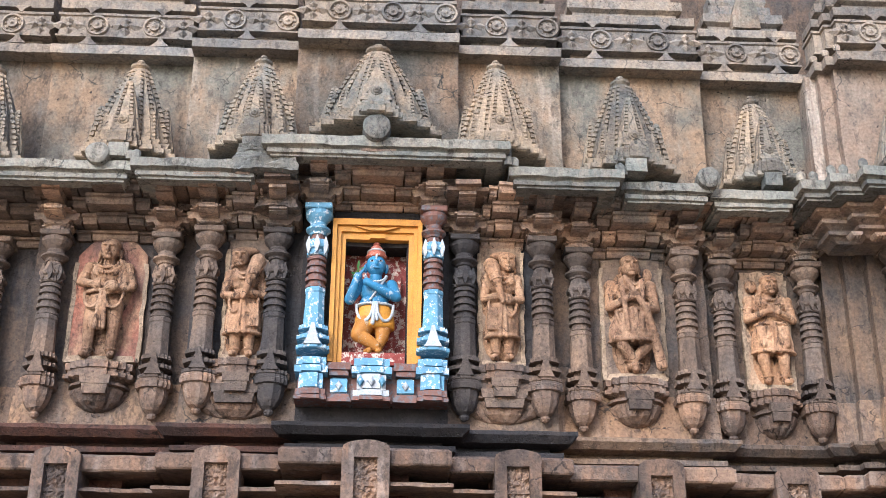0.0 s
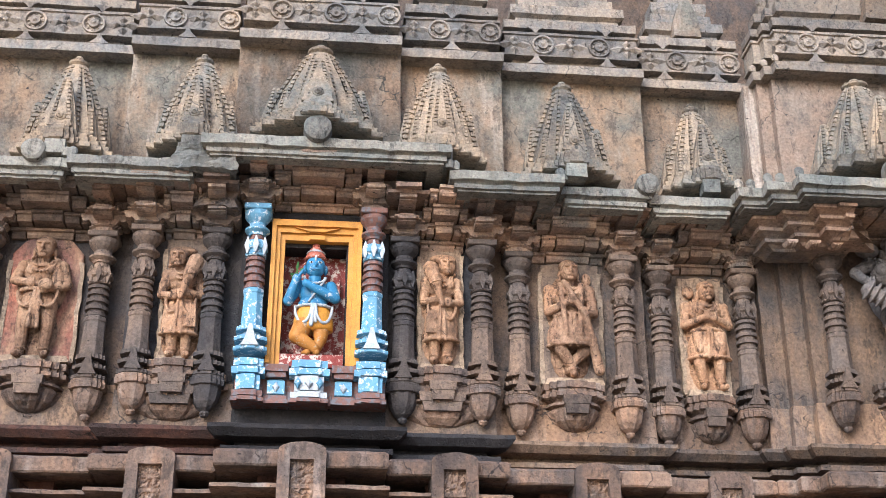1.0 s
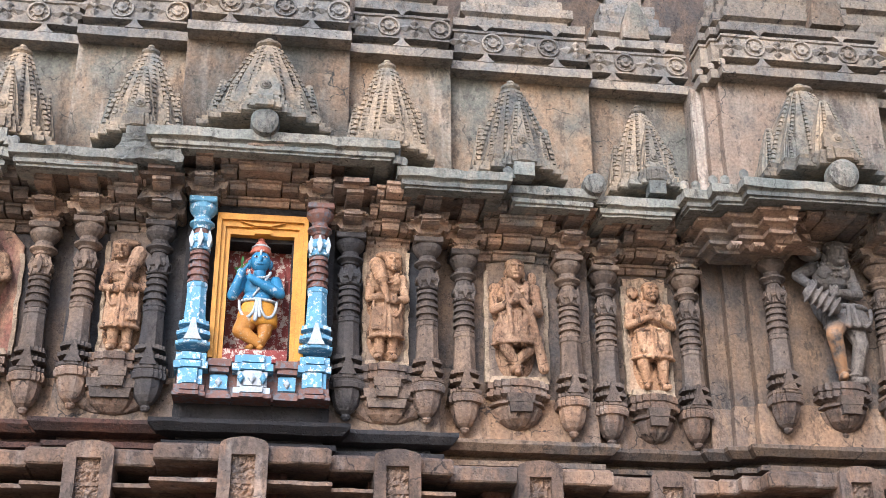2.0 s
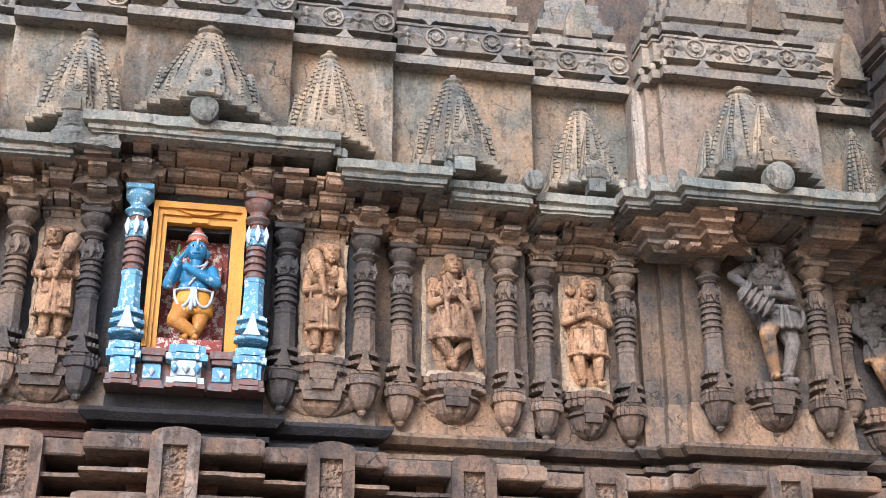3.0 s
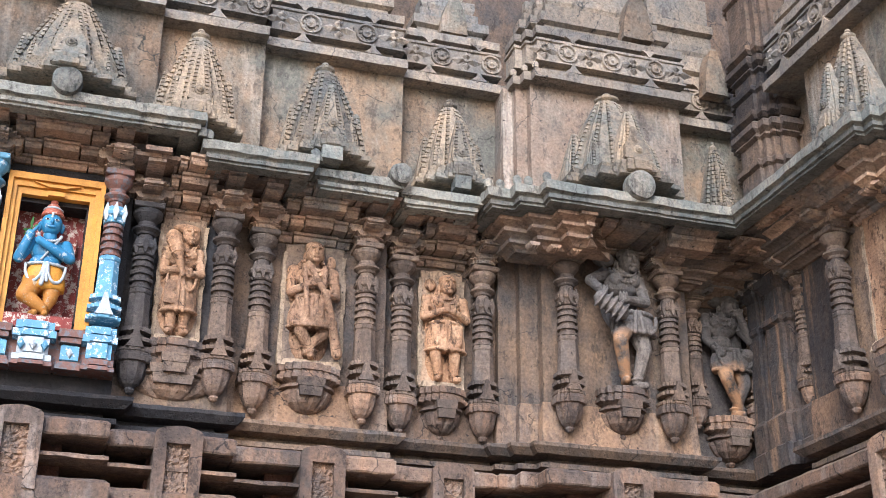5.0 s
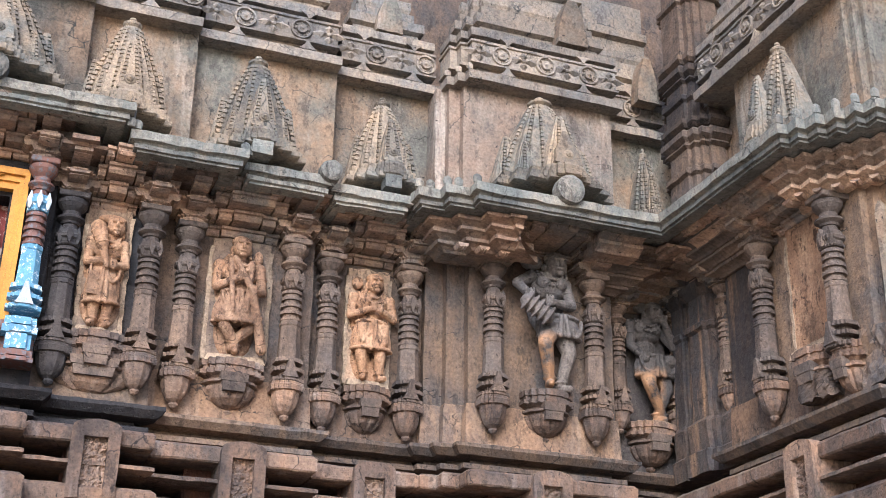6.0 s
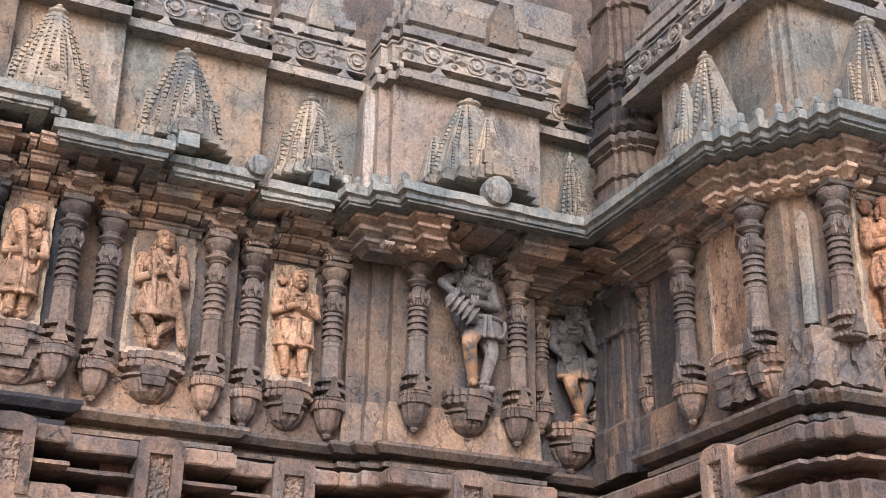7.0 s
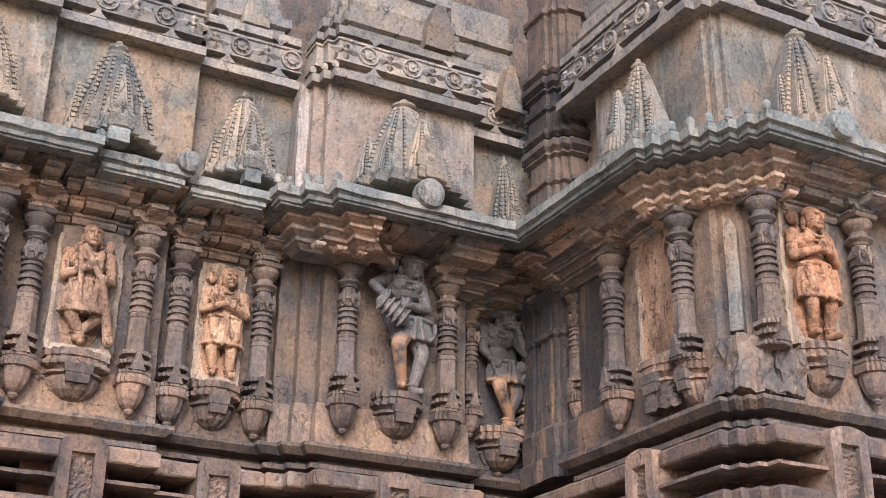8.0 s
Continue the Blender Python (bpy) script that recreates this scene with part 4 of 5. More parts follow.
def figure(x, y, h, size, material, label, kind, rz=0, mirror=1, across=1.1):
    """A carved standing figure in one mesh."""
    e = bmesh.new()
    s, J = size, POSES[kind]

    def P(u, w, out=0.0):
        return (mirror * u * s * across, (-0.05 - out * 1.15) * s, w * s)

    for build in (torso, members, garment):
        build(e, P, s, J)
    carried(e, P, s, kind)
    ob = part("statue", e, material)
    ob.matrix_basis = pose(x, y, h + EYE, 0, 0, rz)
    r = ob.modifiers.new("blend", "REMESH")
    r.mode, r.voxel_size, r.use_smooth_shade = "VOXEL", 0.0042, True
    sm = ob.modifiers.new("soften", "SMOOTH")
    sm.factor, sm.iterations = 0.3, 1
    return tagged(ob, label, "statue", "carved figures")


def flute_player(x, y, h, size, label):
    """The painted figure: each colour of paint on its own faces of the one mesh."""
    e, s, done = bmesh.new(), size, [0]

    def P(u, w, out=0.0):
        return (u * s, (-0.05 - out) * s, w * s)

    def coat(n):
        e.faces.ensure_lookup_table()
        for f in e.faces[done[0]:]:
            f.material_index, f.smooth = n, True
        done[0] = len(e.faces)

    # blue body and arms
    blob(e, P(0.015, 0.56, 0.02), 0.14 * s, 0.085 * s, 0.125 * s)
    blob(e, P(0.0, 0.46, 0.03), 0.125 * s, 0.085 * s, 0.07 * s)
    limb(e, P(0.01, 0.66, 0.02), P(0.01, 0.74, 0.03), 0.055 * s, 0.05 * s)
    blob(e, P(0.01, 0.795, 0.05), 0.088 * s, 0.085 * s, 0.095 * s)
    blob(e, P(0.015, 0.79, 0.135), 0.016 * s, 0.022 * s, 0.026 * s)
    blob(e, P(0.012, 0.75, 0.12), 0.032 * s, 0.018 * s, 0.011 * s)
    for sg in (-1, 1):
        blob(e, P(0.01 + sg * 0.088, 0.78, 0.02), 0.02 * s, 0.03 * s, 0.045 * s)
    for sh, el, ha in (((-0.125, 0.635, 0.02), (-0.205, 0.475, 0.06), (-0.14, 0.665, 0.12)), ((0.145, 0.625, 0.02), (0.185, 0.50, 0.08), (-0.06, 0.605, 0.15))):
        limb(e, P(*sh), P(*el), 0.055 * s, 0.045 * s)
        limb(e, P(*el), P(*ha), 0.046 * s, 0.032 * s)
        blob(e, P(*ha), 0.038 * s, 0.03 * s, 0.036 * s)
        blob(e, P(*el), 0.046 * s, 0.046 * s, 0.046 * s)
    limb(e, P(-0.17, 0.62, 0.12), P(-0.09, 0.72, 0.15), 0.014 * s, 0.014 * s, 8)
    coat(0)
    # yellow dress
    rings = []
    for k in range(7):
        f = k / 6
        w = 0.125 + 0.045 * math.sin(f * 1.9)
        rings.append([P(0.01 + w * math.cos(2 * math.pi * i / 28), 0.43 - 0.21 * f, 0.03 + 0.6 * w * math.sin(2 * math.pi * i / 28)) for i in range(28)])
    loft(e, rings)
    coat(1)
    limb(e, P(-0.06, 0.28, 0.04), P(-0.12, 0.15, 0.10), 0.085 * s, 0.07 * s)
    limb(e, P(-0.12, 0.15, 0.10), P(0.03, 0.05, 0.09), 0.065 * s, 0.045 * s)
    limb(e, P(0.08, 0.28, 0.04), P(0.075, 0.14, 0.05), 0.075 * s, 0.055 * s)
    limb(e, P(0.075, 0.14, 0.05), P(0.03, 0.03, 0.04), 0.05 * s, 0.04 * s)
    for u, out in ((0.03, 0.11), (-0.05, 0.10)):
        limb(e, P(u, 0.02, 0.03), P(u + 0.02, 0.012, out), 0.032 * s, 0.026 * s)
    coat(5)
    # white cords, loops and the caste mark
    for cx in (-0.075, 0.095):
        last = None
        for i in range(11):
            a = math.pi * i / 10
            p = P(cx + 0.07 * math.cos(a), 0.425 - 0.16 * math.sin(a), 0.135 + 0.01 * math.sin(a) - 3.0 * (cx + 0.07 * math.cos(a) - 0.01) ** 2)
            if last:
                limb(e, last, p, 0.013 * s, 0.013 * s, 6)
            last = p
    for i in range(15):
        a = math.pi * i / 14
        blob(e, P(0.01 + 0.135 * math.cos(a), 0.43, 0.03 + 0.085 * math.sin(a)), 0.024 * s, 0.018 * s, 0.014 * s)
        blob(e, P(0.01 + 0.09 * math.cos(a), 0.70 - 0.075 * math.sin(a), 0.05 + 0.06 * math.sin(a)), 0.014 * s, 0.014 * s, 0.011 * s)
    limb(e, P(0.09, 0.66, 0.09), P(-0.03, 0.46, 0.12), 0.011 * s, 0.011 * s, 6)
    limb(e, P(0.01, 0.42, 0.13), P(-0.005, 0.24, 0.15), 0.016 * s, 0.02 * s, 6)
    limb(e, P(0.01, 0.41, 0.13), P(0.03, 0.27, 0.15), 0.012 * s, 0.014 * s, 6)
    limb(e, P(0.012, 0.83, 0.13), P(0.012, 0.865, 0.12), 0.007 * s, 0.012 * s, 6)
    for sg in (-1, 1):
        blob(e, P(0.012 + sg * 0.036, 0.812, 0.122), 0.021 * s, 0.014 * s, 0.01 * s)
    coat(2)
    # dark pupils, red cap with a white band
    for sg in (-1, 1):
        blob(e, P(0.012 + sg * 0.036, 0.812, 0.131), 0.009 * s, 0.008 * s, 0.008 * s)
    coat(3)
    lathe(e, [(0.088 * s, 0.865 * s), (0.092 * s, 0.88 * s), (0.07 * s, 0.925 * s), (0.045 * s, 0.97 * s), (0.03 * s, 0.985 * s)], 18, 0.01 * s, -0.08 * s)
    blob(e, P(0.01, 1.0, 0.03), 0.032 * s, 0.03 * s, 0.022 * s)
    coat(4)
    lathe(e, [(0.074 * s, 0.922 * s), (0.08 * s, 0.927 * s), (0.062 * s, 0.945 * s), (0.056 * s, 0.947 * s)], 18, 0.01 * s, -0.08 * s)
    coat(2)
    for v in e.verts:
        v.co += 0.0025 * noise.noise_vector(v.co * 30.0)
    ob = part("statue", e, SKIN_BLUE)
    for m in (YELLOW, WHITE, BLACK, CAP_RED, OCHRE):
        ob.data.materials.append(m)
    ob.matrix_basis = pose(x, y, h + EYE)
    return tagged(ob, label, "statue", "carved figures")


warm = "ochre carved stone figure standing on a wall pedestal"
# second bay: red-washed panel
panel(-2.11, -1.64, 8.26, 2.74, 3.68, RED_PANEL, "red-washed stone panel behind a carved figure", arch=0.16)
pedestal(-1.87, 8.26, 2.72, 0.22)
figure(-1.885, 8.235, 2.755, 0.85, FIGURE, warm, "stand")
panel(-1.08, -0.80, 8.18, 2.74, 3.65, PANEL, "buff stone panel behind a carved figure", arch=0.03)
pedestal(-0.955, 8.18, 2.73, 0.20)
pedestal(-0.965, 8.19, 2.665, 0.345, 0.14, label="wide clustered stone pedestal between two columns")
figure(-0.945, 8.155, 2.765, 0.79, FIGURE, "ochre carved stone figure shouldering a club", "club", mirror=-1, across=0.9)
panel(0.64, 0.93, 8.21, 2.75, 3.66, PANEL, "buff stone panel behind a carved figure", arch=0.01)
pedestal(0.79, 8.21, 2.74, 0.20)
pedestal(0.79, 8.22, 2.675, 0.345, 0.14, label="wide clustered stone pedestal between two columns")
figure(0.785, 8.185, 2.79, 0.79, FIGURE, "ochre carved stone figure shouldering a club", "club", across=0.86)
panel(1.50, 1.92, 8.33, 2.72, 3.62, PANEL, "buff stone panel behind a carved figure", arch=0.01)
pedestal(1.70, 8.33, 2.71, 0.21)
figure(1.695, 8.305, 2.745, 0.86, FIGURE, "ochre carved stone figure with crossed legs and a staff", "cross", across=0.98)
panel(2.52, 2.84, 8.44, 2.70, 3.60, PANEL, "buff stone panel behind a carved figure", arch=0.01)
pedestal(2.68, 8.44, 2.68, 0.17)
figure(2.69, 8.415, 2.73, 0.81, FIGURE, "ochre carved stone figure with palms before the chest", "greet", across=1.0)
pedestal(3.97, 8.21, 2.745, 0.19)
figure(3.94, 8.17, 2.745, 1.06, FIGURE_DARK, "dark carved stone dancing figure with a drum", "drum")
pedestal(4.97, 8.46, 2.69, 0.2)
# This figure's dark tone is the shade of the recess, painted in.
figure(4.965, 8.43, 2.69, 0.97, FIGURE_SHADE, "carved stone figure coloured dark for the shaded recess", "sway")
panel(6.30, 6.75, 5.15, 2.72, 3.66, FIGURE, "bare ochre stone panel on the return wall", rz=-90)
pedestal(5.15, 6.50, 2.70, 0.2, rz=-90)
pedestal(5.15, 6.19, 2.645, 0.135, 0.15, rz=-90, label="small worn stone pedestal under a column")
panel(5.55, 5.95, 5.82, 2.70, 3.66, PANEL, "buff stone panel behind a carved figure")
pedestal(5.76, 5.82, 2.70, 0.19)
figure(5.745, 5.79, 2.745, 0.90, FIGURE_RED, "ochre carved stone figure with joined palms", "greet", across=1.0)

# ---- the painted shrine ----
shrine = thing("shrine_frame", pose(0, 8.09, EYE), "yellow painted stepped niche frame with red interior", "niche frame")
OUT = [(-0.372, 2.712), (0.236, 2.712), (0.236, 3.74), (-0.372, 3.74)]


def jamb_ring(bm, o, i, y0, y1, zo=0.0):
    """One step of the frame: two jambs and a lintel, o and i from the outer edge."""
    x0, x1, z0, z1 = OUT[0][0], OUT[1][0], OUT[0][1], OUT[2][1]
    box(bm, x0 + o, x0 + i, y0, y1, z0, z1 - o)
    box(bm, x1 - i, x1 - o, y0, y1, z0, z1 - o)
    box(bm, x0 + i, x1 - i, y0, y1, z1 - i * 1.5, z1 - o)


for o, i, y0 in ((0.0, 0.03, -0.10), (0.0302, 0.058, -0.075), (0.0582, 0.09, -0.055)):
    bm = bmesh.new()
    jamb_ring(bm, o, i, y0, 0.0)
    part("frame_step", bm, YELLOW, shrine, rough=0.002)
bm = bmesh.new()
loft(bm, [[(-0.068 - k, y, 3.655 + z) for k, z in ((0.15, 0.03), (0.05, 0.0), (-0.05, 0.0), (-0.15, 0.03), (-0.06, 0.02), (0.06, 0.02))] for y in (-0.06, -0.098)])
box(bm, -0.12, -0.015, -0.095, -0.05, 3.60, 3.63)
part("lintel_leaf", bm, YELLOW, shrine)
bm = bmesh.new()
box(bm, -0.36, 0.22, 0.16, 0.2, 2.70, 3.60)
part("niche_back", bm, RED, shrine, "flaking dark red niche back", rough=0.002)
bm = bmesh.new()
n = 14
edge = [(-0.19, 2.78), (0.06, 2.78)] + [(-0.065 + 0.165 * math.cos(math.pi * i / n), 3.33 + 0.2 * math.sin(math.pi * i / n)) for i in range(n + 1)]
loft(bm, [[(u, 0.165, z) for u, z in edge], [(u, 0.09, z) for u, z in edge]])
part("back_slab", bm, RED, shrine, rough=0.003)
bm = bmesh.new()
box(bm, -0.28, 0.13, -0.08, 0.17, 2.70, 2.785)
part("niche_floor", bm, RED, shrine, rough=0.004)
flute_player(-0.08, 8.13, 2.79, 0.79, "painted stone figure in blue and yellow playing a flute")
bm = bmesh.new()
for i in range(26):
    a = random.random() * 6.28
    p = Vector((-0.19 + 0.035 * math.cos(a) * random.random(), 8.05, 3.36 + EYE + 0.08 * math.sin(a) * random.random()))
    d, e2 = Vector((math.cos(a), -0.3, math.sin(a))) * 0.022, Vector((-math.sin(a), 0.2, math.cos(a))) * 0.008
    bm.faces.new([bm.verts.new(p - d), bm.verts.new(p + e2), bm.verts.new(p + d), bm.verts.new(p - e2)])
GREEN = paint("green_leaf", (0.05, 0.16, 0.03), (0.3, 0.35, 0.1), 0.2)
tagged(part("leaf_offering", bm, GREEN), "small green leaf garland beside the painted figure", "garland", kind="stuff")

sill = thing("shrine_sill", pose(0, 8.09, EYE), "pale blue and red painted stepped stone sill", "sill")
for x, w, o in ((-0.468, 0.095, 0.2), (0.312, 0.095, 0.2), (-0.08, 0.115, 0.19)):
    for k, z0, z1, mat, nm in ((1.0, 2.66, 2.71, BLUE, "upper_step"), (1.12, 2.61, 2.655, BLUE, "middle_step"), (0.8, 2.505, 2.605, BLUE if abs(x) > 0.2 else WHITE, "block"), (1.0, 2.46, 2.5, RUST if abs(x) > 0.2 else WHITE, "lower_step"), (1.08, 2.43, 2.457, RUST, "foot_step")):
        e = bmesh.new()
        box(e, x - w * k, x + w * k, -o * (0.8 + 0.1 * k), 0.0, z0, z1)
        box(e, x - w * k * 0.6, x + w * k * 0.6, -o * (0.92 + 0.1 * k), 0.0, z0 + 0.002, z1 - 0.002)
        part(nm, e, mat, sill, rough=0.003)
e = bmesh.new()
box(e, -0.56, 0.41, -0.07, 0.0, 2.44, 2.69)
part("backing", e, RUST, sill, rough=0.003)
for i in range(3):
    e = bmesh.new()
    u = -0.15 + 0.07 * i
    loft(e, [[(u - 0.026 * k, yy, 2.552), (u, yy, 2.552 - 0.04 * k), (u + 0.026 * k, yy, 2.552), (u, yy, 2.552 + 0.04 * k)] for k, yy in ((1.0, -0.19), (0.8, -0.215), (0.3, -0.222))])
    part("diamond", e, BLUE if i != 1 else WHITE, sill)
for x in (-0.29, 0.14):
    e = bmesh.new()
    for k, z0, z1, o in ((0.075, 2.64, 2.69, 0.15), (0.062, 2.605, 2.638, 0.135), (0.07, 2.46, 2.485, 0.13), (0.08, 2.43, 2.457, 0.145)):
        box(e, x - k, x + k, -o, 0.0, z0, z1)
    part("side_block", e, RUST, sill, rough=0.004)
    e = bmesh.new()
    loft(e, [[(x - 0.055 * k, -o, z), (x + 0.055 * k, -o, z), (x + 0.055 * k, 0.0, z), (x - 0.055 * k, 0.0, z)] for k, o, z in ((0.7, 0.09, 2.487), (1.0, 0.12, 2.50), (1.0, 0.12, 2.585), (0.75, 0.095, 2.603))])
    part("panel_block", e, BLUE, sill, rough=0.003)
    e = bmesh.new()
    loft(e, [[(x - 0.024 * k, yy, 2.543), (x, yy, 2.543 - 0.036 * k), (x + 0.024 * k, yy, 2.543), (x, yy, 2.543 + 0.036 * k)] for k, yy in ((1.0, -0.119), (0.8, -0.133), (0.3, -0.138))])
    part("diamond", e, WHITE, sill)


# ---- corbels under the eaves ----
def corbels(x0, x1, y, h0, h1, depth, label="stepped carved stone corbels under the eave", rz=0, rows=4, material=CORBEL):
    t = thing("corbel_course", pose(x0, y, EYE) if not rz else pose(y, x0, EYE, 0, 0, rz), label, "corbel", "corbels under the eave")
    width = abs(x1 - x0)
    dz = (h1 - h0) / rows
    for r in range(rows):
        out = 0.05 + (depth - 0.05) * (r / (rows - 1)) ** 1.0
        cuts = [0.0, 0.2, 0.8, 1.0] if r % 2 == 0 else [0.0, 0.1, 0.3, 0.7, 0.9, 1.0]
        for i, (a, b) in enumerate(zip(cuts, cuts[1:])):
            mid = abs((a + b) / 2 - 0.5)
            o = out * (1.0 - 0.45 * mid) + random.uniform(-0.008, 0.008)
            e = bmesh.new()
            g = 0.006
            z0 = h0 + r * dz
            loft(e, [[(a * width + g * q, -o - p, z0 + dz * k), (b * width - g * q, -o - p, z0 + dz * k), (b * width - g * q, 0.02, z0 + dz * k), (a * width + g * q, 0.02, z0 + dz * k)] for q, p, k in ((1, -0.015, 0.03), (1, 0.0, 0.3), (1, 0.004, 0.58), (0.2, 0.026, 0.64), (0.2, 0.03, 0.9), (0.6, 0.015, 0.98))])
            part("corbel_block", e, material, t, rough=0.004)
    return t


def arm(bm, reach, w, y0, y1, z0, z1, front=False):
    """A bracket arm with scrolled ends: to both sides, or forward."""
    d = z1 - z0
    half = [(1.0, 1.0), (1.0, 0.66), (0.93, 0.60), (0.97, 0.44), (0.88, 0.30), (0.74, 0.28), (0.66, 0.40), (0.58, 0.30), (0.5, 0.0)]
    if front:
        outline = [(y1, z1)] + [(y1 + (y0 - y1) * u, z0 + d * v) for u, v in half] + [(y1, z0)]
        loft(bm, [[(sx, y, z) for y, z in outline] for sx in (-w, w)])
    else:
        outline = [(-reach * u, z0 + d * v) for u, v in half] + [(reach * u, z0 + d * v) for u, v in half[::-1]]
        loft(bm, [[(x, y, z) for x, z in outline] for y in (y0, y1)])


def bracket(x, y, h0, h1, depth, rz=0):
    """Stacked bracket over a column: two tiers of scrolled cross arms between stepped blocks."""
    t = thing("bracket", pose(x, y, EYE, 0, 0, rz), "carved stone bracket stacked between column and eave", "bracket", "eave brackets")
    d = h1 - h0
    e = bmesh.new()
    loft(e, [[(px, py - 0.10, h0 + d * z) for px, py in redent(k)] for k, z in ((0.10, 0.0), (0.085, 0.03), (0.085, 0.12), (0.105, 0.15), (0.105, 0.18))])
    part("lower_block", e, CORBEL, t, rough=0.003)
    for reach, w, out, a, b in ((0.155, 0.062, 0.33, 0.17, 0.44), (0.145, 0.056, 0.46, 0.52, 0.78)):
        e = bmesh.new()
        arm(e, reach, w, -0.20, 0.02, h0 + d * a, h0 + d * b)
        part("side_arm", e, CORBEL, t, rough=0.005)
        e = bmesh.new()
        arm(e, reach, w, -out, 0.02, h0 + d * (a + 0.01), h0 + d * (b + 0.012), True)
        part("front_arm", e, CORBEL, t, rough=0.005)
    e = bmesh.new()
    loft(e, [[(px, py * 1.5 - 0.14, h0 + d * z) for px, py in redent(k)] for k, z in ((0.13, 0.43), (0.135, 0.46), (0.09, 0.48), (0.09, 0.54))])
    part("middle_block", e, CORBEL, t, rough=0.004)
    e = bmesh.new()
    box(e, -0.14, 0.14, -depth + 0.06, 0.02, h0 + d * 0.79, h0 + d * 0.86, 1.05)
    box(e, -0.085, 0.085, -depth, 0.02, h0 + d * 0.865, h0 + d * 1.0, 0.97)
    part("bearing_block", e, PLINTH, t, rough=0.004)
    return t


CAP = 3.635
for x0, x1, y, d in ((-3.5, -2.36, 8.40, 0.5), (-2.14, -1.61, 8.26, 0.5), (-1.10, -0.84, 8.18, 0.5), (0.64, 0.95, 8.21, 0.5), (1.44, 1.96, 8.33, 0.5), (2.47, 2.86, 8.44, 0.52), (5.45, 6.06, 5.82, 0.48)):
    corbels(x0, x1, y, CAP - 0.01, SOFFIT + 0.045, d, material=DARK if x0 < -1.2 else CORBEL)
corbels(3.64, 4.22, 8.21, 3.80, SOFFIT + 0.045, 0.5, rows=2)
corbels(-0.37, 0.22, 8.09, 3.835, 4.055, 0.5)
corbels(6.83, 6.24, 5.15, CAP, SOFFIT + 0.01, 0.42, rz=-90)
corbels(7.5, 7.08, 5.15, CAP, SOFFIT + 0.01, 0.42, rz=-90)
corbels(4.6, 5.2, 8.46, CAP, SOFFIT + 0.01, 0.5)
for x, y, rz in ((-2.25, 8.26, 0), (-1.50, 8.26, 0), (-1.205, 8.18, 0), (-0.74, 8.18, 0), (0.53, 8.21, 0), (1.06, 8.21, 0), (1.33, 8.33, 0), (2.07, 8.33, 0), (2.36, 8.44, 0), (2.97, 8.44, 0), (3.53, 8.21, 0), (4.34, 8.21, 0), (5.15, 6.95, -90), (6.16, 5.82, 0)):
    bracket(x, y, CAP, SOFFIT + 0.05, 0.53, rz)
for x in (-0.468, 0.312):
    bracket(x, 8.09, 3.80, 4.07, 0.5)
for x, y, rz in ((5.28, 7.66, -90), (5.20, 8.46, 0), (4.68, 8.46, 0), (5.40, 8.10, -90)):
    bracket(x, y, 3.60, SOFFIT - 0.04, 0.60, rz)
# courses of the entablature that step with the projecting bay and with the outer corner
def stepped_courses(name_label, line, rows, material=CORBEL):
    t = thing("soffit_moulding", pose(0, 0, 0), name_label, "moulding", kind="structure")
    for o, z0, z1 in rows:
        e = bmesh.new()
        g = z1 - z0
        sweep(e, line, lift([(o - 0.26, z0), (o - 0.075, z0), (o - 0.06, z0 + 0.25 * g), (o - 0.03, z0 + 0.5 * g), (o, z0 + 0.6 * g), (o + 0.004, z0 + 0.95 * g), (o - 0.01, z1 - 0.001), (o - 0.26, z1 - 0.001)]))
        part("course", e, material, t, rough=0.006)
    return t


ROWS = [(-0.25, 3.65, 3.715), (-0.195, 3.715, 3.775), (-0.14, 3.775, 3.83), (-0.09, 3.83, 3.88)]
stepped_courses("zigzag stone courses under the eave of the projecting bay", [(2.78, 8.2), (2.78, 7.68), (2.95, 7.68), (2.95, 7.57), (3.13, 7.57), (3.13, 7.455), (3.30, 7.455), (3.30, 7.42), (3.56, 7.42)], ROWS)
STAIR = [q for i in range(7) for q in ((4.56 + 0.069 * i, 5.97 - 0.1 * i), (4.56 + 0.069 * (i + 1), 5.97 - 0.1 * i))]
# These courses use the paler stone to paint in light from below.
stepped_courses("zigzag stone courses under the eave of the outer corner", [(4.56, 6.36), *STAIR, (5.043, 5.265), (5.38, 5.265)], ROWS, CORBEL_LIT)
for line, z in (([(4.56, 7.455), (4.56, 6.38)], 3.80), ([(5.40, 5.265), (7.6, 5.265)], 3.80), ([(4.2, 7.455), (4.56, 7.455)], 3.80)):
    stepped_courses("plain stone course set back under the eave", line, [(-0.24, z - 0.05, z + 0.02), (-0.18, z + 0.02, z + 0.075)])
# courses that close the inner corner under the eave, coloured dark for its shade
stepped_courses("stepped courses in the inner corner, darkened for the shade under the eave", [(4.40, 8.21), (4.55, 8.21), (4.55, 8.46), (5.40, 8.46), (5.40, 7.75), (5.28, 7.75), (5.28, 7.55), (5.15, 7.55), (5.15, 7.05)],
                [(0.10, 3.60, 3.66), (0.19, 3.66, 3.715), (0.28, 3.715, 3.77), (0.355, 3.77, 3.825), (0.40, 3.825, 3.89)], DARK)


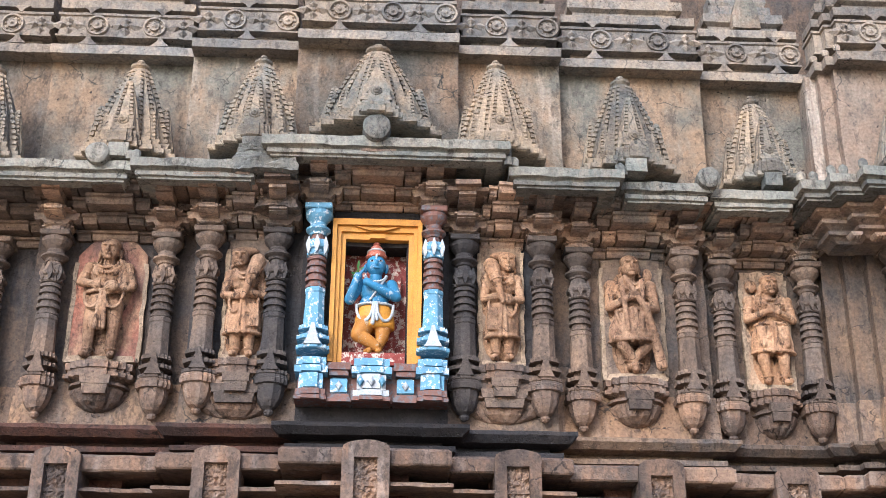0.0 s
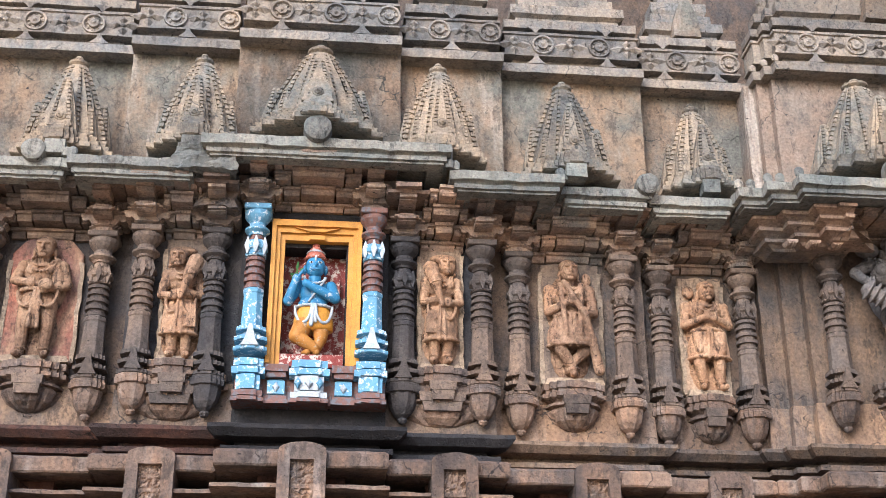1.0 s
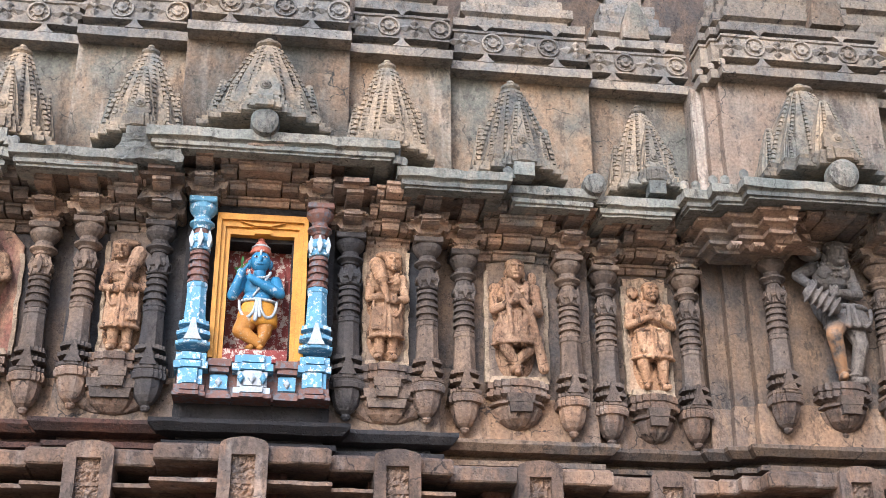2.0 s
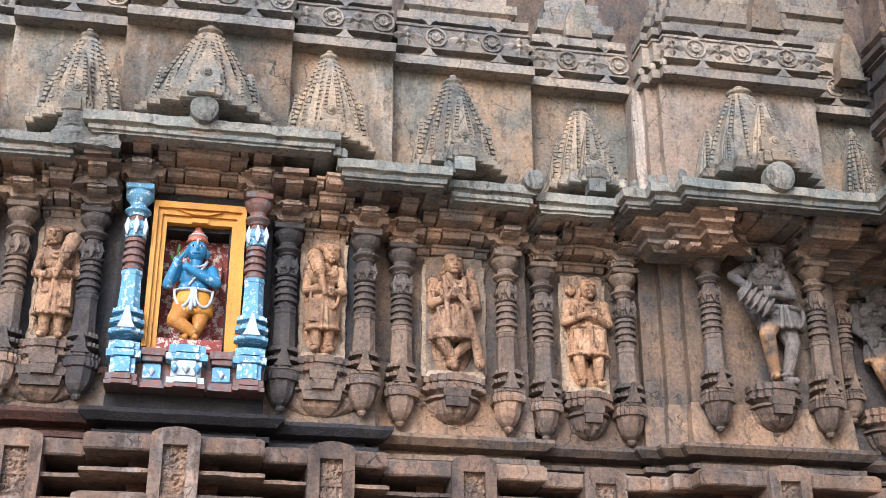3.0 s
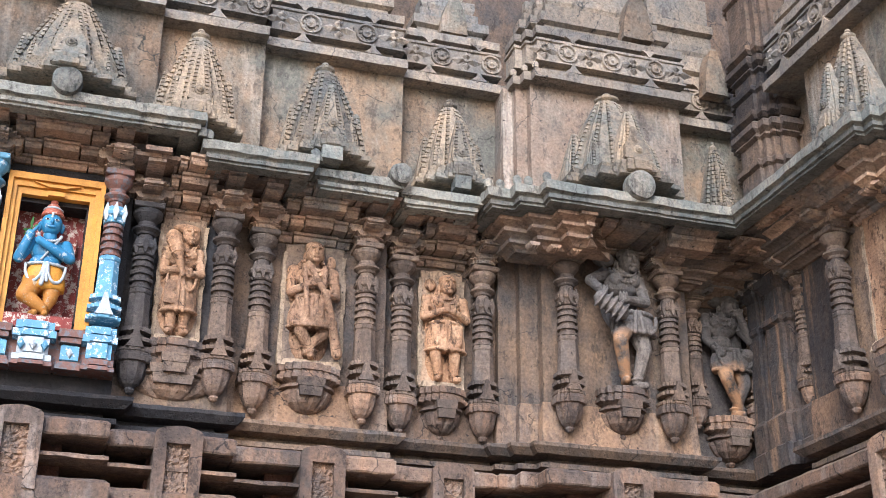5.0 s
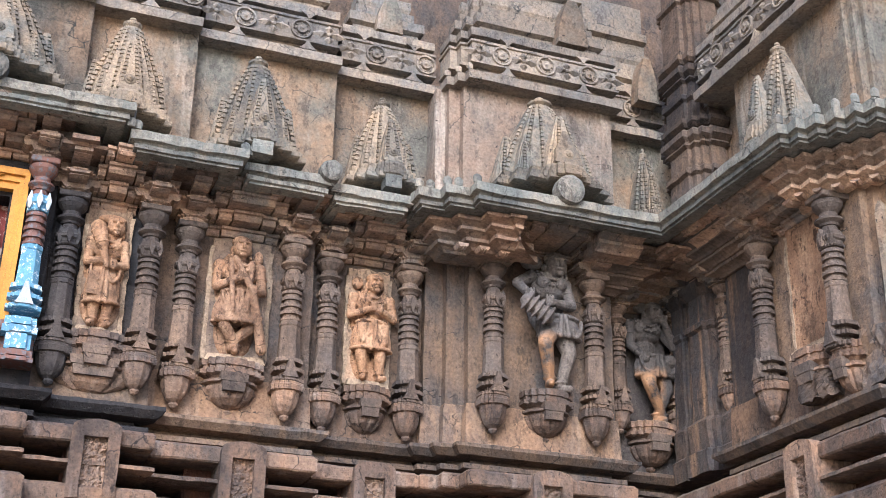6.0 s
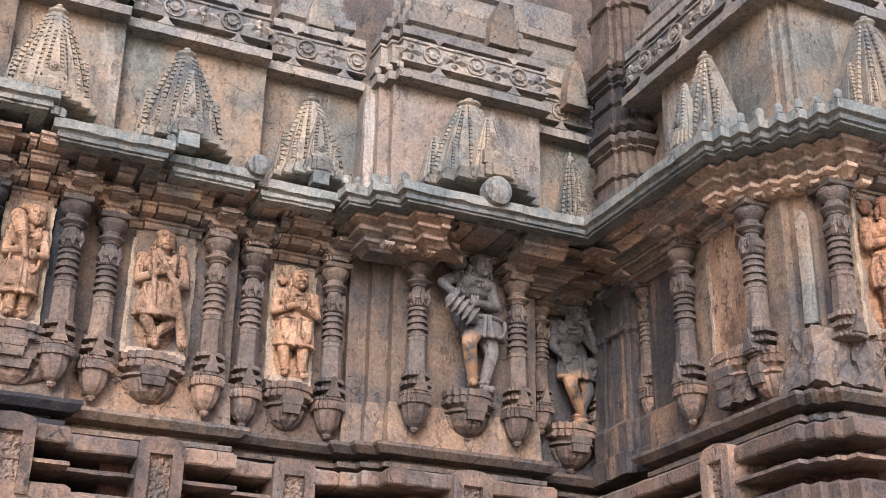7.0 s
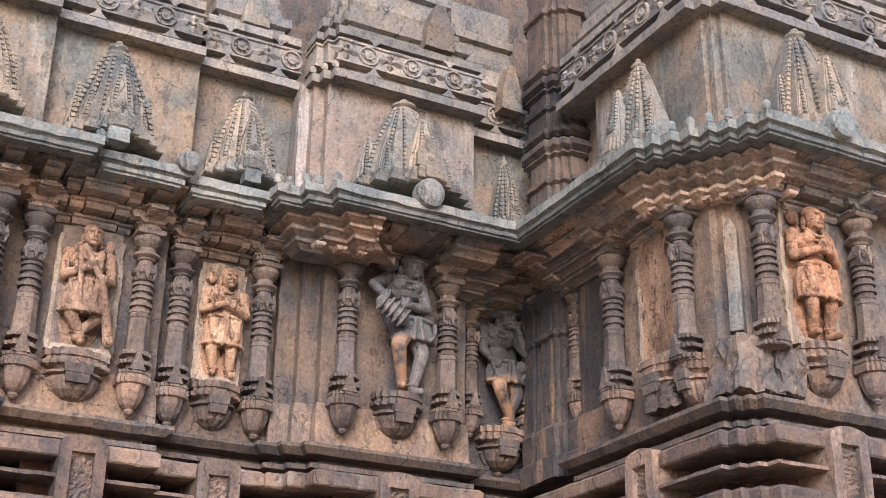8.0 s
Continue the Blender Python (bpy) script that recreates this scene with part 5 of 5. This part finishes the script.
def scroll_drop(parent, x, y, z, r, turn):
    """A hanging scrolled leaf under the lowest course."""
    e = bmesh.new()
    outline = [(-1.0, 0.0), (1.0, 0.0), (0.92, -0.5), (0.7, -0.9), (0.42, -1.0), (0.25, -0.7), (0.0, -1.15), (-0.25, -0.7), (-0.42, -1.0), (-0.7, -0.9), (-0.92, -0.5)]
    loft(e, [[(r * u, yy, r * k * w) for u, w in outline] for yy, k in ((0.05, 0.8), (-0.02, 1.0), (-0.05, 0.75))])
    part("scroll", e, CORBEL, parent, rough=0.004).matrix_basis = Matrix.Translation((x, y, z)) @ Matrix.Rotation(radians(turn), 4, "Z")


t = thing("soffit_carving", pose(0, 0, 0), "row of hanging scrolled stone leaves under the eave courses", "carving", kind="structure")
for i in range(7):
    scroll_drop(t, 4.90 + 0.069 * i, 6.25 - 0.1 * i, 3.657 + EYE, 0.03, -55)
for x, y, turn in ((3.18, 7.86, 0), (3.34, 7.86, 0), (3.50, 7.86, 0), (4.91, 6.36, -90), (5.50, 5.63, 0)):
    scroll_drop(t, x, y, 3.66 + EYE, 0.04, turn)

# ---- round bosses on the eaves ----
for x, y, h, r in ((-0.09, 7.50, 4.17, 0.095), (-1.93, 7.66, 4.0, 0.08), (2.17, 7.74, 3.985, 0.08), (3.84, 7.43, 4.02, 0.11), (5.64, 5.24, 4.0, 0.10)):
    e = bmesh.new()
    loft(e, [[(k * r * math.cos(2 * math.pi * i / 28), yy, k * r * math.sin(2 * math.pi * i / 28)) for i in range(28)] for k, yy in ((0.9, 0.09), (1.0, 0.07), (1.0, 0.0), (0.96, -0.02), (0.7, -0.032), (0.25, -0.036))])
    ob = part("eave_boss", e, EAVE, None, rough=0.006)
    ob.matrix_basis = pose(x, y, h + EYE + 0.01)
    tagged(ob, "round worn stone boss on the eave edge", "boss", "eave bosses")


# ---- plinth: slabs, slots and posts below the wall ----
PL = [(-3.6, -1.31, 7.47, -1.88), (-1.31, -0.59, 7.38, -0.95), (-0.59, 0.40, 7.20, -0.09), (0.40, 1.12, 7.35, 0.79), (1.12, 2.12, 7.50, 1.66), (2.12, 2.82, 7.64, 2.52)]
PLINES = [(bayline(a, b, y, 0.9), p) for a, b, y, p in PL]
PLINES.append(([(2.82, 8.5), (2.82, 7.62), (2.93, 7.62), (2.93, 7.52), (3.05, 7.52), (3.05, 7.38), (4.25, 7.38), (4.25, 8.5)], 3.62))
PLINES.append(([(4.25, 7.66), (4.62, 7.66), (4.62, 5.42), (4.68, 5.42), (4.68, 5.34), (4.74, 5.34), (4.74, 5.26), (4.80, 5.26), (4.80, 5.17), (7.6, 5.17)], 5.28))
PTOP = 1.935


def plinth_post(parent, m):
    """A post with a rounded head and a sunk carved field."""
    w, e, k = 0.135, bmesh.new(), 10
    z0, z1 = PTOP - 0.42, PTOP - 0.07
    head = [(w * math.cos(math.pi * i / k), z1 + 0.04 + 0.06 * math.sin(math.pi * i / k) ** 0.7) for i in range(k + 1)]
    loft(e, [[(u, yy, z) for u, z in [(-w, z1), (w, z1)] + head] for yy in (-0.045, 0.25)])
    for a, b in ((-w, -0.066), (0.066, w)):
        box(e, a, b, -0.045, 0.25, z0, z1)
    post = part("post", e, PLINTH, parent, rough=0.004)
    post.matrix_basis = m
    e = bmesh.new()
    bmesh.ops.create_grid(e, x_segments=16, y_segments=40, size=1.0, matrix=Matrix.Translation((0, -0.005, (z0 + z1) / 2)) @ Matrix.Rotation(math.pi / 2, 4, "X") @ Matrix.Diagonal((0.068, (z1 - z0) / 2, 1, 1)))
    shift = m.translation
    for v in e.verts:
        v.co.y += 0.02 * noise.noise((v.co + shift) * 45.0) + 0.01 * noise.noise((v.co + shift) * 90.0)
    part("carved_field", e, PLINTH, post)


for n, (line, px) in enumerate(PLINES):
    t = thing("plinth_%d" % (n + 1), pose(0, 0, 0), "weathered stone plinth of slotted slabs", "plinth", kind="structure")
    for nm, mat, prof in (
        ("top_slab", PLINTH, [(-0.42, PTOP - 0.10), (-0.01, PTOP - 0.10), (0.0, PTOP - 0.09), (0.0, PTOP - 0.02), (-0.02, PTOP), (-0.42, PTOP + 0.01)]),
        # recess and back_course have their slot shadow painted into the red stone
        ("recess", RED_STONE_SHADED, [(-0.5, PTOP - 0.36), (-0.24, PTOP - 0.36), (-0.24, PTOP - 0.095), (-0.5, PTOP - 0.095)]),
        ("fillet", PLINTH, [(-0.45, PTOP - 0.225), (0.01, PTOP - 0.225), (0.01, PTOP - 0.205), (-0.02, PTOP - 0.195), (-0.45, PTOP - 0.195)]),
        ("lower_slab", PLINTH, [(-0.5, PTOP - 0.5), (0.03, PTOP - 0.5), (0.03, PTOP - 0.36), (0.0, PTOP - 0.335), (-0.5, PTOP - 0.33)]),
        ("plinth_wall", PLINTH, [(-0.9, -EYE), (0.1, -EYE), (0.1, 0.4), (0.0, 0.5), (0.0, PTOP - 0.49), (-0.9, PTOP - 0.49)]),
        ("back_course", RED_STONE_SHADED, [(-1.0, PTOP), (-0.45, PTOP), (-0.45, PTOP + 0.1), (-1.0, PTOP + 0.1)]),
    ):
        e = bmesh.new()
        sweep(e, line, lift(prof))
        part(nm, e, mat, t, rough=0.005)
    plinth_post(t, pose(px, min(p[1] for p in line), EYE))
plinth_post(t, pose(4.62, 6.11, EYE, 0, 0, -90))

# ---- inner corner: tall stepped pier and upper courses ----
pier = thing("wall_11", pose(5.34, 8.05, EYE), "dark stepped stone pier rising in the inner corner", "wall", kind="structure")
for z0, z1 in ((4.30, 5.02), (5.04, 5.62), (5.64, 6.9)):
    e = bmesh.new()
    mid = (z0 + z1) / 2
    rings = [(0.25, z0), (0.29, z0 + 0.03), (0.29, z0 + 0.07), (0.24, z0 + 0.09), (0.24, mid - 0.05), (0.275, mid - 0.03), (0.275, mid + 0.01), (0.245, mid + 0.03), (0.23, mid + 0.035), (0.23, z1 - 0.16), (0.27, z1 - 0.14), (0.25, z1 - 0.11), (0.30, z1 - 0.08), (0.30, z1 - 0.03), (0.26, z1)]
    loft(e, [[(x, y * 1.3, z) for x, y in redent(k * 0.88)] for k, z in rings])
    part("pier_stage", e, WALL_SHADED, pier, rough=0.005)
# Pilasters carry the corner's shade in their dark base colour.
low = thing("wall_12", pose(5.30, 7.95, EYE), "stained stepped stone pilaster, darkened for the shade of the inner corner", "wall", kind="structure")
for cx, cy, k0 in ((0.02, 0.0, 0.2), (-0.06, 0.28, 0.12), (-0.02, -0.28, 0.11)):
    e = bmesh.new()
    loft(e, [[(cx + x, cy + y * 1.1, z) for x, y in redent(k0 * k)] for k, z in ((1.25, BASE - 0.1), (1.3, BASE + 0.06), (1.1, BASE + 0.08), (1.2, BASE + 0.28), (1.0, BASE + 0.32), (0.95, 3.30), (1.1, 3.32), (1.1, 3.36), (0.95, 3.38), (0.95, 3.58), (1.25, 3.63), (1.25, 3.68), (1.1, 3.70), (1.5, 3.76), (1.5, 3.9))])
    part("pilaster", e, STREAKED_SHADE, low, rough=0.007)


# ---- broken masonry under the stepped corner ----
def rubble(x0, x1, y0, y1, z0, z1, label, material, seed):
    e = bmesh.new()
    box(e, x0, x1, y0, y1, z0 + EYE, z1 + EYE, 0.92)
    bmesh.ops.subdivide_edges(e, edges=e.edges[:], cuts=9, use_grid_fill=True)
    for v in e.verts:
        q = v.co * 7.0 + Vector((seed, 0, 0))
        v.co += 0.03 * noise.noise_vector(q) + 0.018 * noise.noise_vector(q * 3.1) + 0.01 * noise.noise_vector(q * 9.0)
    ob = part("rubble_patch", e, material)
    return tagged(ob, label, "broken masonry", "broken masonry")


rubble(5.08, 5.40, 5.74, 6.1, 2.33, 2.68, "rough broken masonry under the stepped corner", WALL, 1.0)
rubble(5.36, 5.60, 5.72, 5.95, 2.33, 2.64, "rough ochre broken masonry beside the corner", WALL, 5.0)
rubble(4.98, 5.2, 6.3, 6.6, 2.36, 2.5, "rough broken masonry on the return wall", WALL, 9.0)


rubble(-1.02, -0.62, 7.60, 7.95, 3.90, 4.10, "broken grey slab slumped between two eaves", EAVE, 13.0)
rubble(-0.90, -0.60, 7.84, 8.12, 3.74, 3.94, "rough brown broken masonry beneath the cracked eave", WALL, 17.0)


# ---- small upright leaves at the steps of eaves and ledges ----
def crest(x, y, h, r=0.035, material=EAVE, rz=0):
    e = bmesh.new()
    loft(e, [[(r * k * math.cos(2 * math.pi * i / 8), 0.5 * r * k * math.sin(2 * math.pi * i / 8), z * r) for i in range(8)] for k, z in ((0.9, -0.6), (1.0, 0.3), (0.9, 0.85), (0.55, 1.25), (0.12, 1.45))])
    ob = part("crest_leaf", e, material, None, rough=0.004)
    ob.matrix_basis = pose(x, y, h + EYE, 0, 0, rz)
    return tagged(ob, "small upright stone leaf on a ledge", "crest leaf", "crest leaves")


for x, y in ((-1.72, 7.67), (-1.68, 7.66), (1.55, 7.66), (1.58, 7.70), (0.79, 7.60), (0.83, 7.62), (2.80, 7.71), (2.97, 7.60), (3.15, 7.49), (2.88, 7.70), (3.05, 7.59), *[(4.585 + 0.069 * i, 5.985 - 0.1 * i) for i in range(8)]):
    crest(x, y, 4.0)
for x, y in ((3.21, 8.27), (3.27, 8.18), (3.33, 8.10), (5.13, 6.07), (5.21, 5.98), (5.29, 5.89)):
    crest(x, y, LEDGE + 0.1, 0.03, CORNICE)
# upright worn slabs on the upper courses
for x, y, h, w, t in ((2.78, 8.50, 5.70, 0.11, 0.34), (4.23, 8.13, 5.71, 0.13, 0.42), (5.02, 8.32, 5.45, 0.10, 0.42)):
    e = bmesh.new()
    loft(e, [[(s * w * k, yy, z) for s, yy in ((-1, -0.05), (1, -0.05), (1, 0.08), (-1, 0.08))] for k, z in ((1.0, 0.0), (0.9, 0.4 * t), (0.6, 0.75 * t), (0.3, t))])
    ob = part("upright_slab", e, UPPER, None, rough=0.008)
    ob.matrix_basis = pose(x, y, h + EYE)
    tagged(ob, "worn triangular upright stone slab on the cornice", "stone slab", "upright slabs")
